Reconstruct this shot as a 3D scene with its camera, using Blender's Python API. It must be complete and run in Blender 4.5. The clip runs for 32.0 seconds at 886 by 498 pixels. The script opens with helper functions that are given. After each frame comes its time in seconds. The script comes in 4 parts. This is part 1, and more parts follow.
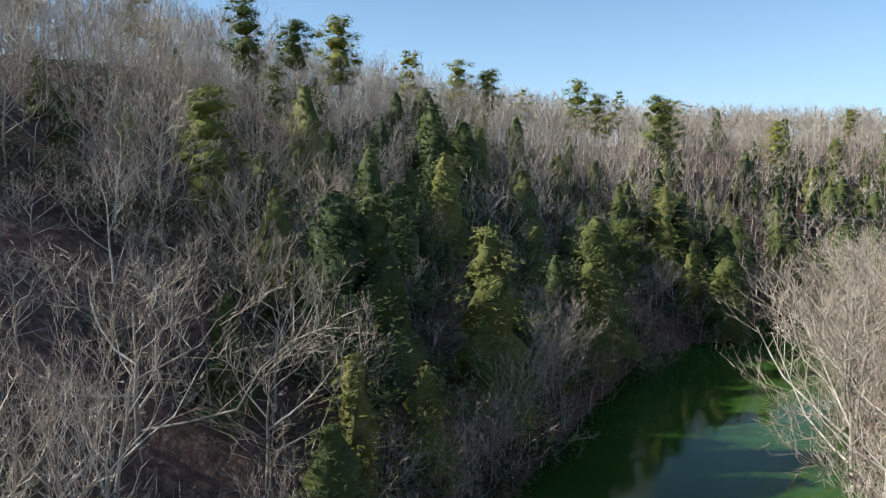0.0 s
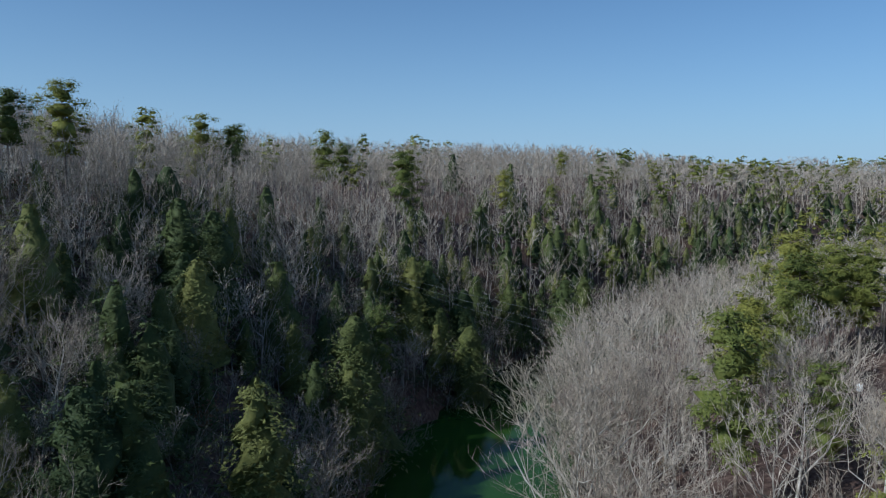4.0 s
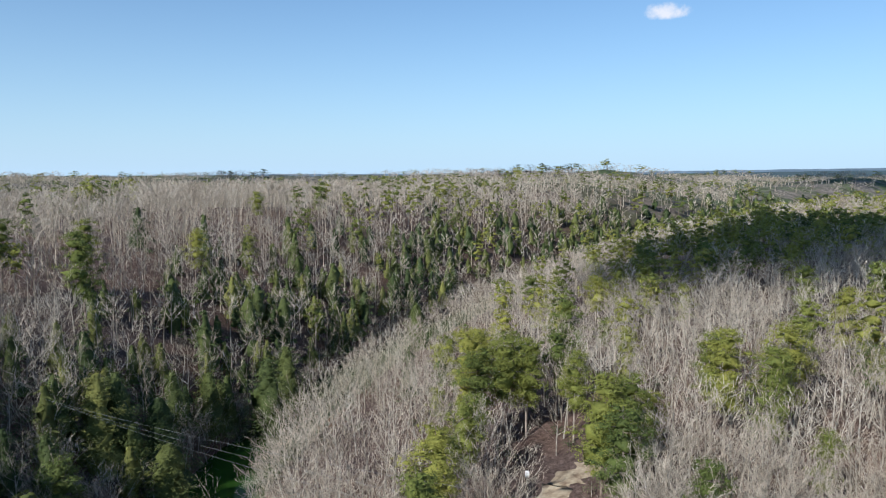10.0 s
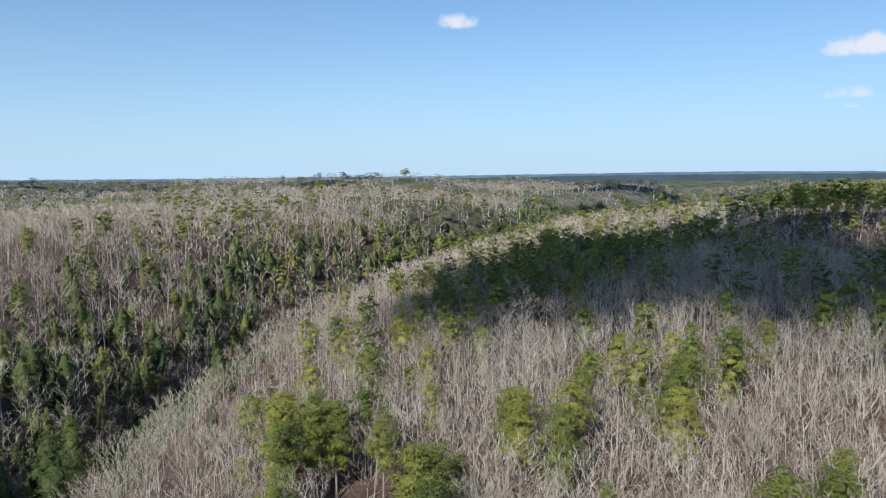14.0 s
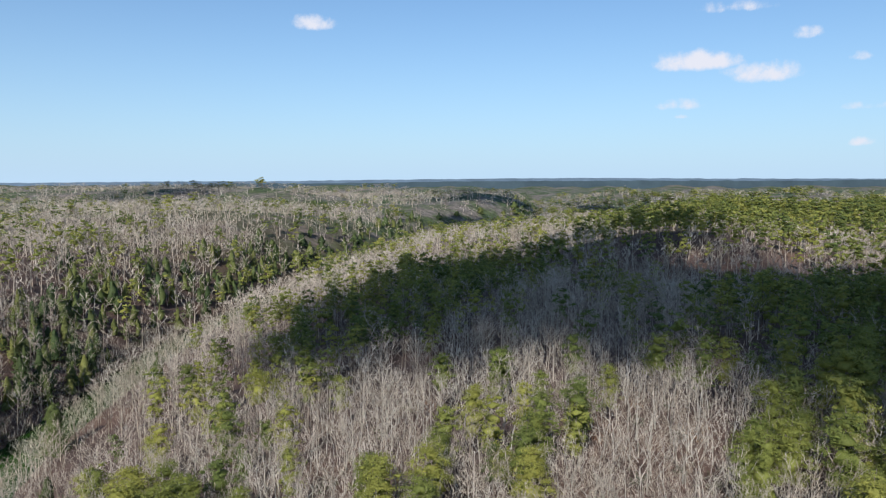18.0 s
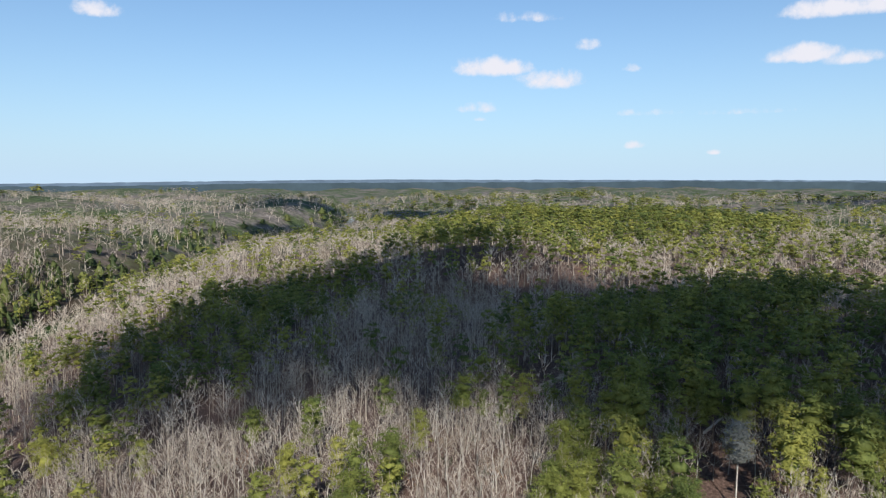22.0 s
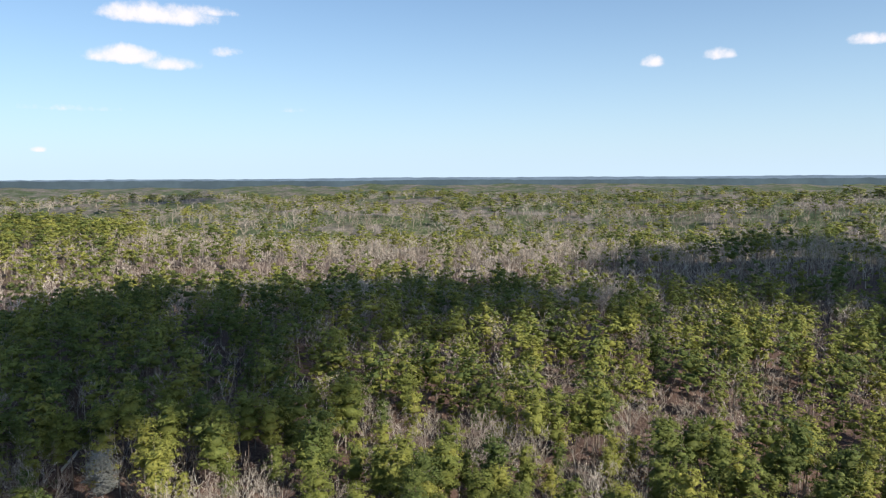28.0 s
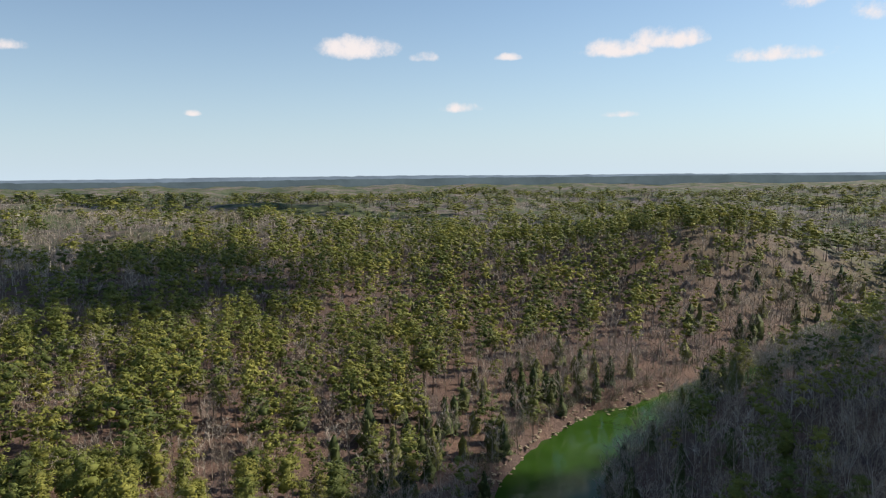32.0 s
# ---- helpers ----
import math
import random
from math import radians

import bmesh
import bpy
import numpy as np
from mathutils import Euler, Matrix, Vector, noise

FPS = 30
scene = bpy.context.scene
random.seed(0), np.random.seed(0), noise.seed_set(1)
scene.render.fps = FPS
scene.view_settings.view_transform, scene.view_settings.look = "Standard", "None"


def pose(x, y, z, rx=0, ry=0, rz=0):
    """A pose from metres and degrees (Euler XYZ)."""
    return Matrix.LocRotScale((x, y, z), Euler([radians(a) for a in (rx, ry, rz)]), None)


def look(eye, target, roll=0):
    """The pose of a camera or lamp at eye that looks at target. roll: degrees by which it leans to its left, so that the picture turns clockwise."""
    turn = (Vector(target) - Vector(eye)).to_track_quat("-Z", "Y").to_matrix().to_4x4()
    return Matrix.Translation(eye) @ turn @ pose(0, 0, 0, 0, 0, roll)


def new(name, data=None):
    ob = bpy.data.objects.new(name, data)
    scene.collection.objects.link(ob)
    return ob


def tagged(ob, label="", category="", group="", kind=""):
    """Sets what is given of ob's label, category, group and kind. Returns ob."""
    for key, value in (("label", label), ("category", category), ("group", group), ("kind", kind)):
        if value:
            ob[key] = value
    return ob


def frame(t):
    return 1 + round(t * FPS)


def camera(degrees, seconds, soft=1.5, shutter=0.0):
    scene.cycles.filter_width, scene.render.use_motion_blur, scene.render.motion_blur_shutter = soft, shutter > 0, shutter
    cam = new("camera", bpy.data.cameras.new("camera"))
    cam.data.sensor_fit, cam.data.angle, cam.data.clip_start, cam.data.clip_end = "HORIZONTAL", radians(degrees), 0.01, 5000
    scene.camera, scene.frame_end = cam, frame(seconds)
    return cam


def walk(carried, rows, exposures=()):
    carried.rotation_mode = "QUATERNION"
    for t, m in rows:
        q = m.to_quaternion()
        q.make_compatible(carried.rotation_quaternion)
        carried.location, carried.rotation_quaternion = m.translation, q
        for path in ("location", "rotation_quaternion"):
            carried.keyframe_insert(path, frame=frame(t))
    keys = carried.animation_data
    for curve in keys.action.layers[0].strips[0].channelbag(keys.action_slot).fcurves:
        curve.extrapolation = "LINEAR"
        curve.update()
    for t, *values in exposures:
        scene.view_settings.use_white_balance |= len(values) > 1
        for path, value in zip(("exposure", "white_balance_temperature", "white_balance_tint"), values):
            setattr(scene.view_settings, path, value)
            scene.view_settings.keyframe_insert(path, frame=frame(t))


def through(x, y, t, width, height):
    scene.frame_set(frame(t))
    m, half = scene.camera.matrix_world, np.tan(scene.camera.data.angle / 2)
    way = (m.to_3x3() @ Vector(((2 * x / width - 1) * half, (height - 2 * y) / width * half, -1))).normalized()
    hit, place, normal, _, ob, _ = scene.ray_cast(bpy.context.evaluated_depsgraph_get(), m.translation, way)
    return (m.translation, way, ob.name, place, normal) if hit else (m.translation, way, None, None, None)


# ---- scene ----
cam = camera(63.36, 32.0, soft=1.2)


def aim(x, y, z, yaw, pitch, lean):
    """A drone's pose: yaw to the right of +y, pitch up, lean turns the picture."""
    return Matrix.Translation((x, y, z)) @ Euler((0, 0, -radians(yaw))).to_matrix().to_4x4() @ \
        pose(0, 0, 0, 90 + pitch) @ pose(0, 0, 0, 0, 0, -lean)


PATH = [
 (0.0, aim(0.00, 0.00, 27.00, -0.034, -5.076, 0.180)),
 (0.5, aim(-0.46, 0.05, 28.62, 1.323, -5.011, 0.004)),
 (1.0, aim(-0.95, 0.10, 30.34, 3.163, -4.975, -0.163)),
 (1.5, aim(-1.39, 0.26, 32.09, 6.817, -4.981, -0.304)),
 (2.0, aim(-1.71, 0.48, 33.89, 10.512, -5.031, -0.416)),
 (2.5, aim(-1.98, 0.71, 35.79, 13.460, -5.114, -0.518)),
 (3.0, aim(-2.17, 1.00, 37.71, 15.919, -5.209, -0.613)),
 (3.5, aim(-2.23, 1.18, 39.58, 18.243, -5.299, -0.676)),
 (4.0, aim(-2.26, 1.29, 41.45, 20.553, -5.388, -0.694)),
 (4.5, aim(-2.22, 1.39, 43.33, 22.865, -5.468, -0.661)),
 (6.5, aim(-1.78, 1.49, 50.85, 30.694, -5.802, -0.370)),
 (7.0, aim(-1.41, 1.41, 52.38, 31.825, -5.820, -0.290)),
 (7.5, aim(-1.07, 1.33, 53.99, 32.842, -5.844, -0.209)),
 (8.0, aim(-0.93, 1.31, 55.60, 34.220, -5.891, -0.133)),
 (8.5, aim(-1.01, 1.32, 57.23, 36.187, -5.955, -0.052)),
 (9.0, aim(-1.14, 1.29, 58.85, 38.725, -6.004, 0.032)),
 (9.5, aim(-1.20, 1.20, 60.40, 41.390, -6.017, 0.095)),
 (10.0, aim(-1.21, 1.20, 61.84, 44.057, -6.021, 0.133)),
 (10.5, aim(-1.24, 1.27, 63.29, 46.732, -6.017, 0.146)),
 (11.0, aim(-1.22, 1.29, 64.73, 49.323, -6.027, 0.141)),
 (11.5, aim(-1.17, 1.25, 66.13, 51.779, -6.016, 0.126)),
 (12.0, aim(-1.14, 1.23, 67.56, 53.285, -5.990, 0.119)),
 (12.5, aim(-1.23, 1.18, 68.96, 54.335, -5.953, 0.140)),
 (13.0, aim(-1.37, 1.13, 70.36, 55.546, -5.911, 0.172)),
 (13.5, aim(-1.48, 1.09, 71.78, 57.454, -5.903, 0.228)),
 (14.0, aim(-1.60, 1.01, 73.14, 59.738, -5.850, 0.264)),
 (14.5, aim(-1.80, 0.79, 74.41, 61.999, -5.778, 0.285)),
 (15.0, aim(-2.03, 0.52, 75.66, 64.293, -5.695, 0.248)),
 (15.5, aim(-2.25, 0.25, 76.88, 66.592, -5.640, 0.180)),
 (17.5, aim(-1.01, 0.69, 82.44, 70.841, -5.590, -0.047)),
 (18.0, aim(-1.07, 0.59, 84.04, 70.946, -5.588, -0.037)),
 (18.5, aim(-1.13, 0.52, 85.62, 71.098, -5.592, -0.033)),
 (19.0, aim(-1.23, 0.51, 87.18, 71.644, -5.593, -0.035)),
 (19.5, aim(-1.33, 0.50, 88.71, 73.799, -5.584, -0.022)),
 (20.0, aim(-1.43, 0.52, 90.21, 76.211, -5.598, -0.004)),
 (20.5, aim(-1.56, 0.54, 91.70, 78.177, -5.601, 0.002)),
 (21.0, aim(-1.71, 0.50, 93.15, 80.045, -5.583, -0.005)),
 (21.5, aim(-1.88, 0.45, 94.51, 82.550, -5.582, -0.019)),
 (22.0, aim(-2.06, 0.42, 95.78, 86.166, -5.603, 0.003)),
 (22.5, aim(-2.24, 0.45, 96.92, 89.409, -5.608, 0.053)),
 (23.0, aim(-2.34, 0.50, 97.84, 92.438, -5.613, 0.095)),
 (23.5, aim(-2.40, 0.51, 98.50, 95.469, -5.629, 0.129)),
 (24.0, aim(-2.42, 0.54, 99.00, 99.084, -5.660, 0.157)),
 (24.5, aim(-2.41, 0.55, 99.45, 103.009, -5.677, 0.195)),
 (26.5, aim(-1.49, 0.67, 100.67, 115.293, -5.772, 0.331)),
 (27.0, aim(-1.57, 0.72, 100.72, 120.423, -5.815, 0.336)),
 (27.5, aim(-1.55, 0.80, 100.74, 128.090, -5.854, 0.346)),
 (28.0, aim(-1.60, 0.84, 100.70, 135.807, -5.872, 0.359)),
 (28.5, aim(-1.61, 0.93, 100.62, 143.569, -5.860, 0.359)),
 (29.0, aim(-1.59, 1.01, 100.56, 151.371, -5.853, 0.356)),
 (29.5, aim(-1.63, 1.15, 100.63, 159.188, -5.880, 0.385)),
 (30.0, aim(-1.81, 1.27, 100.72, 166.960, -5.910, 0.434)),
 (30.5, aim(-1.96, 1.42, 100.73, 174.692, -5.927, 0.464)),
 (31.0, aim(-2.18, 1.46, 100.74, 182.351, -5.961, 0.513)),
 (31.5, aim(-2.30, 1.53, 100.81, 189.975, -5.987, 0.556)),
 (32.0, aim(-2.43, 1.65, 100.87, 197.512, -6.005, 0.590)),
]
EXPOSURES = [(0.0, 0.55, 6200, 8), (2.0, 0.12, 5650, 6), (4.0, -0.38, 5300, 6), (6.5, -0.32, 5400, 7), (8.3, 0.23, 5800, 7), (13.0, 0.1, 5850, 8), (19.0, 0.1, 6000, 9), (24.0, 0.22, 6250, 10), (28.0, 0.38, 6450, 11), (30.0, 0.4, 6600, 11), (32.0, 0.17, 6900, 12)]
walk(cam, PATH, EXPOSURES)

# ------------------------------------------------------------------ light
SUN_AZ, SUN_EL = 264.0, 34.0        # degrees, azimuth to the right of +y
world = bpy.data.worlds.new("winter_sky")
scene.world = world
world.use_nodes = True
wn = world.node_tree.nodes
wn.clear()
sky = wn.new("ShaderNodeTexSky")
sky.sky_type, sky.sun_disc = "NISHITA", False
sky.sun_elevation, sky.sun_rotation = radians(SUN_EL), radians(SUN_AZ)
sky.altitude, sky.air_density, sky.dust_density, sky.ozone_density = 200, 1.0, 0.9, 2.6
# fair-weather clouds low in the sky: azimuth, elevation, width and height in degrees, density
CLOUDS = [(60.7, 11.6, 3.8, 1.5, 1.0), (90.0, 8.4, 6.4, 1.9, 1.15), (94.3, 7.4, 6.0, 1.8, 0.8), (89.1, 5.4, 3.8, 1.0, 0.7), (88.9, 4.6, 1.4, 0.5, 0.8), (97.3, 10.0, 1.9, 1.1, 0.75),
          (92.5, 12.1, 5.6, 0.9, 0.55), (101.0, 2.5, 1.7, 0.8, 0.8), (100.7, 8.2, 1.7, 0.8, 0.6), (114.8, 11.4, 8.6, 1.8, 1.1), (118.5, 11.9, 4.0, 0.9, 0.7), (112.2, 8.5, 5.6, 1.6, 1.0),
          (115.4, 8.1, 4.4, 1.3, 0.85), (119.4, 9.1, 2.4, 1.0, 0.8), (151.8, 8.2, 1.9, 1.1, 0.9), (156.6, 8.5, 2.4, 1.0, 0.9), (166.4, 8.8, 3.8, 1.0, 0.85), (106.7, 1.9, 1.0, 0.5, 0.9),
          (191.0, 9.4, 6.6, 2.0, 1.1), (196.1, 8.9, 2.6, 1.0, 0.7), (202.9, 8.8, 2.4, 0.7, 0.95), (211.0, 9.1, 6.0, 1.7, 0.95), (214.6, 9.6, 6.4, 1.9, 1.0), (221.7, 8.0, 8.0, 1.3, 0.8),
          (223.8, 11.6, 3.0, 2.0, 0.8), (228.0, 10.3, 3.0, 1.8, 0.7), (178.6, 4.6, 1.4, 0.6, 0.9), (199.0, 5.0, 3.8, 0.9, 0.7), (211.2, 4.3, 3.0, 0.7, 0.55), (109.0, 4.8, 7.0, 0.6, 0.45),
          (124.0, 5.0, 3.0, 0.5, 0.4), (102.0, 4.9, 6.0, 0.6, 0.45), (240.0, 9.0, 9.0, 2.2, 1.0), (252.0, 13.0, 7.0, 2.4, 1.0)]
wl = world.node_tree.links
tc = wn.new("ShaderNodeTexCoord").outputs["Generated"]


def wmath(op, a, b=0.0, clamp=False):
    n = wn.new("ShaderNodeMath")
    n.operation, n.use_clamp = op, clamp
    for i, v in enumerate((a, b)):
        if isinstance(v, (int, float)):
            n.inputs[i].default_value = v
        else:
            wl.new(v, n.inputs[i])
    return n.outputs[0]


def wdot(v, fixed):
    n = wn.new("ShaderNodeVectorMath")
    n.operation = "DOT_PRODUCT"
    wl.new(v, n.inputs[0])
    n.inputs[1].default_value = fixed
    return n.outputs["Value"]


cover = None
for az, el, w, h, dense in CLOUDS:
    a, e = radians(az), radians(el)
    u = wdot(tc, (math.cos(a) / radians(w) * 1.75, -math.sin(a) / radians(w) * 1.75, 0))
    v = wdot(tc, (-math.sin(a) * math.sin(e) / radians(h) * 1.5, -math.cos(a) * math.sin(e) / radians(h) * 1.5, math.cos(e) / radians(h) * 1.5))
    v = wmath("MAXIMUM", v, wmath("MULTIPLY", v, -1.9))
    ahead = wmath("GREATER_THAN", wdot(tc, (math.sin(a), math.cos(a), 0)), 0.3)
    f = wmath("SUBTRACT", 1.0, wmath("ADD", wmath("MULTIPLY", u, u), wmath("MULTIPLY", v, v)))
    f = wmath("ADD", wmath("MULTIPLY", wmath("MULTIPLY", wmath("MAXIMUM", f, -1.0), ahead), dense * 0.9), wmath("SUBTRACT", ahead, 1.0))
    cover = f if cover is None else wmath("MAXIMUM", cover, f)
puff = wn.new("ShaderNodeTexNoise")
puff.inputs["Scale"].default_value, puff.inputs["Detail"].default_value, puff.inputs["Roughness"].default_value = 42.0, 6.0, 0.62
wl.new(tc, puff.inputs["Vector"])
cover = wmath("ADD", cover, wmath("MULTIPLY", wmath("SUBTRACT", puff.outputs[0], 0.5), 1.7))
edge = wn.new("ShaderNodeMapRange")
edge.interpolation_type = "SMOOTHSTEP"
edge.inputs["From Min"].default_value, edge.inputs["From Max"].default_value = 0.12, 0.95
wl.new(cover, edge.inputs["Value"])


def wmix(fac, a, b):
    n = wn.new("ShaderNodeMix")
    n.data_type = "RGBA"
    for v, at in ((fac, 0), (a, 6), (b, 7)):
        if isinstance(v, tuple):
            n.inputs[at].default_value = (*v, 1)
        elif isinstance(v, float):
            n.inputs[at].default_value = v
        else:
            wl.new(v, n.inputs[at])
    return n.outputs[2]


# the pale band that a winter sky has over the horizon
up = wdot(tc, (0, 0, 1))
low = wmath("MULTIPLY", wmath("POWER", 2.718, wmath("MULTIPLY", wmath("MAXIMUM", up, 0.0), -6.5)), 0.85)
tone = wn.new("ShaderNodeMix")
tone.data_type, tone.blend_type = "RGBA", "MULTIPLY"
tone.inputs[0].default_value = 1.0
wl.new(sky.outputs[0], tone.inputs[6])
tone.inputs[7].default_value = (0.80, 1.02, 1.16, 1)
air = wmix(low, tone.outputs[2], (6.2, 7.9, 9.5))
air = wmix(edge.outputs[0], air, (8.6, 8.3, 8.6))
bg = wn.new("ShaderNodeBackground")
bg.inputs["Strength"].default_value = 0.092
wo = wn.new("ShaderNodeOutputWorld")
wl.new(air, bg.inputs[0])
wl.new(bg.outputs[0], wo.inputs[0])

sun_data = bpy.data.lights.new("sun", "SUN")
sun_data.energy, sun_data.angle, sun_data.color = 5.0, radians(0.6), (1.0, 0.94, 0.84)
SUN_DIR = Vector((math.sin(radians(SUN_AZ)) * math.cos(radians(SUN_EL)), math.cos(radians(SUN_AZ)) * math.cos(radians(SUN_EL)), math.sin(radians(SUN_EL))))
sun = new("sun", sun_data)
sun.matrix_world = look(SUN_DIR * 900, (0, 0, 0))


# ------------------------------------------------------------------ materials
def mat(name):
    m = bpy.data.materials.new(name)
    m.use_nodes = True
    nt = m.node_tree
    nt.nodes.clear()
    return m, nt


def node(nt, kind, **values):
    n = nt.nodes.new(kind)
    for k, v in values.items():
        n.inputs[k.replace("_", " ")].default_value = v
    return n


def ramp(nt, fac, stops):
    r = nt.nodes.new("ShaderNodeValToRGB")
    r.color_ramp.elements[0].position, r.color_ramp.elements[0].color = stops[0][0], (*stops[0][1], 1)
    r.color_ramp.elements[1].position, r.color_ramp.elements[1].color = stops[-1][0], (*stops[-1][1], 1)
    for p, c in stops[1:-1]:
        e = r.color_ramp.elements.new(p)
        e.color = (*c, 1)
    nt.links.new(fac, r.inputs[0])
    return r.outputs[0]


def blend(nt, fac, a, b, how="MIX"):
    m = nt.nodes.new("ShaderNodeMix")
    m.data_type, m.blend_type = "RGBA", how
    for value, at in ((fac, 0), (a, 6), (b, 7)):
        if isinstance(value, (int, float)):
            m.inputs[at].default_value = value
        elif isinstance(value, tuple):
            m.inputs[at].default_value = (*value, 1)
        else:
            nt.links.new(value, m.inputs[at])
    return m.outputs[2]


def maths(nt, op, a, b=0.0):
    m = nt.nodes.new("ShaderNodeMath")
    m.operation = op
    for i, v in enumerate((a, b)):
        if isinstance(v, (int, float)):
            m.inputs[i].default_value = v
        else:
            nt.links.new(v, m.inputs[i])
    return m.outputs[0]


def noise_at(nt, scale, detail=3.0, rough=0.55, coords=None):
    n = node(nt, "ShaderNodeTexNoise", Scale=scale, Detail=detail, Roughness=rough)
    if coords is None:
        coords = nt.nodes.new("ShaderNodeNewGeometry").outputs["Position"]
    nt.links.new(coords, n.inputs["Vector"])
    return n.outputs[0]


def tree_random(nt):
    """One random number for each tree: the object's own, or the 'tint' stored with each tree of a joined wood."""
    a = nt.nodes.new("ShaderNodeAttribute")
    a.attribute_name = "tint"
    o = nt.nodes.new("ShaderNodeObjectInfo")
    return maths(nt, "FRACT", maths(nt, "ADD", a.outputs["Fac"], o.outputs["Random"]))


def leaf_material(name, dark, mid, light, through=0.3):
    m, nt = mat(name)
    isl = nt.nodes.new("ShaderNodeNewGeometry").outputs["Random Per Island"]
    c = ramp(nt, tree_random(nt), ((0.0, dark), (0.5, mid), (1.0, light)))
    shade = maths(nt, "ADD", maths(nt, "MULTIPLY", isl, 0.4), 0.8)
    c = blend(nt, 1.0, c, shade, "MULTIPLY")
    c = blend(nt, 1.0, c, ramp(nt, noise_at(nt, 1.9, 3, 0.6), ((0.32, (0.74, 0.78, 0.76)), (0.55, (1.0, 1.0, 1.0)), (0.75, (1.2, 1.16, 1.05)))), "MULTIPLY")
    p = node(nt, "ShaderNodeBsdfPrincipled", Roughness=0.7)
    p.inputs["Specular IOR Level"].default_value = 0.3
    b = node(nt, "ShaderNodeBump", Strength=0.6, Distance=0.15)
    nt.links.new(noise_at(nt, 2.6, 4, 0.7), b.inputs["Height"])
    nt.links.new(b.outputs[0], p.inputs["Normal"])
    t = nt.nodes.new("ShaderNodeBsdfTranslucent")
    mix = nt.nodes.new("ShaderNodeMixShader")
    mix.inputs[0].default_value = through
    out = nt.nodes.new("ShaderNodeOutputMaterial")
    for a, b in ((c, p.inputs["Base Color"]), (c, t.inputs["Color"]), (p.outputs[0], mix.inputs[1]), (t.outputs[0], mix.inputs[2]), (mix.outputs[0], out.inputs[0])):
        nt.links.new(a, b)
    return m


def bark_material(name, a, b, c):
    m, nt = mat(name)
    col = ramp(nt, tree_random(nt), ((0.0, a), (0.5, b), (1.0, c)))
    mott = ramp(nt, noise_at(nt, 1.7, 4), ((0.3, (0.6, 0.6, 0.6)), (0.7, (1.25, 1.25, 1.25))))
    col = blend(nt, 1.0, col, mott, "MULTIPLY")
    p = node(nt, "ShaderNodeBsdfPrincipled", Roughness=0.85)
    p.inputs["Specular IOR Level"].default_value = 0.2
    bump = node(nt, "ShaderNodeBump", Strength=0.5, Distance=0.04)
    out = nt.nodes.new("ShaderNodeOutputMaterial")
    nt.links.new(noise_at(nt, 9.0, 4), bump.inputs["Height"])
    nt.links.new(bump.outputs[0], p.inputs["Normal"])
    nt.links.new(col, p.inputs["Base Color"])
    nt.links.new(p.outputs[0], out.inputs[0])
    return m


def surface(name, colour_of, rough=0.9, bump_scale=2.0, bump=0.1, spec=0.2):
    m, nt = mat(name)
    p = node(nt, "ShaderNodeBsdfPrincipled", Roughness=rough)
    p.inputs["Specular IOR Level"].default_value = spec
    b = node(nt, "ShaderNodeBump", Strength=0.8, Distance=bump)
    out = nt.nodes.new("ShaderNodeOutputMaterial")
    nt.links.new(noise_at(nt, bump_scale, 5), b.inputs["Height"])
    nt.links.new(b.outputs[0], p.inputs["Normal"])
    nt.links.new(colour_of(nt), p.inputs["Base Color"])
    nt.links.new(p.outputs[0], out.inputs[0])
    return m


def litter_colour(nt):
    fine = ramp(nt, noise_at(nt, 1.3, 6, 0.7), ((0.3, (0.055, 0.036, 0.03)), (0.5, (0.125, 0.088, 0.072)), (0.72, (0.25, 0.19, 0.155))))
    wide = ramp(nt, noise_at(nt, 0.03, 3), ((0.35, (0.75, 0.72, 0.75)), (0.65, (1.15, 1.0, 0.9))))
    near = blend(nt, 1.0, fine, wide, "MULTIPLY")
    # beyond the single trees the sheet stands for the tree tops of far woods
    tops = ramp(nt, noise_at(nt, 0.012, 6, 0.7), ((0.34, (0.05, 0.075, 0.03)), (0.47, (0.09, 0.11, 0.045)), (0.56, (0.17, 0.145, 0.12)), (0.72, (0.24, 0.205, 0.18))))
    tops = blend(nt, 1.0, tops, ramp(nt, noise_at(nt, 0.11, 4, 0.7), ((0.35, (0.45, 0.45, 0.45)), (0.65, (1.3, 1.3, 1.3)))), "MULTIPLY")
    ln = nt.nodes.new("ShaderNodeVectorMath")
    ln.operation = "LENGTH"
    nt.links.new(nt.nodes.new("ShaderNodeNewGeometry").outputs["Position"], ln.inputs[0])
    far = nt.nodes.new("ShaderNodeMapRange")
    far.inputs["From Min"].default_value, far.inputs["From Max"].default_value = 430, 900
    nt.links.new(ln.outputs["Value"], far.inputs["Value"])
    return blend(nt, far.outputs[0], near, tops)


def sand_colour(nt):
    return ramp(nt, noise_at(nt, 0.5, 6, 0.65), ((0.32, (0.15, 0.10, 0.07)), (0.5, (0.32, 0.25, 0.175)), (0.72, (0.5, 0.42, 0.31))))


def rock_colour(nt):
    return ramp(nt, noise_at(nt, 0.6, 6, 0.7), ((0.3, (0.12, 0.09, 0.06)), (0.55, (0.36, 0.29, 0.2)), (0.75, (0.52, 0.45, 0.34))))


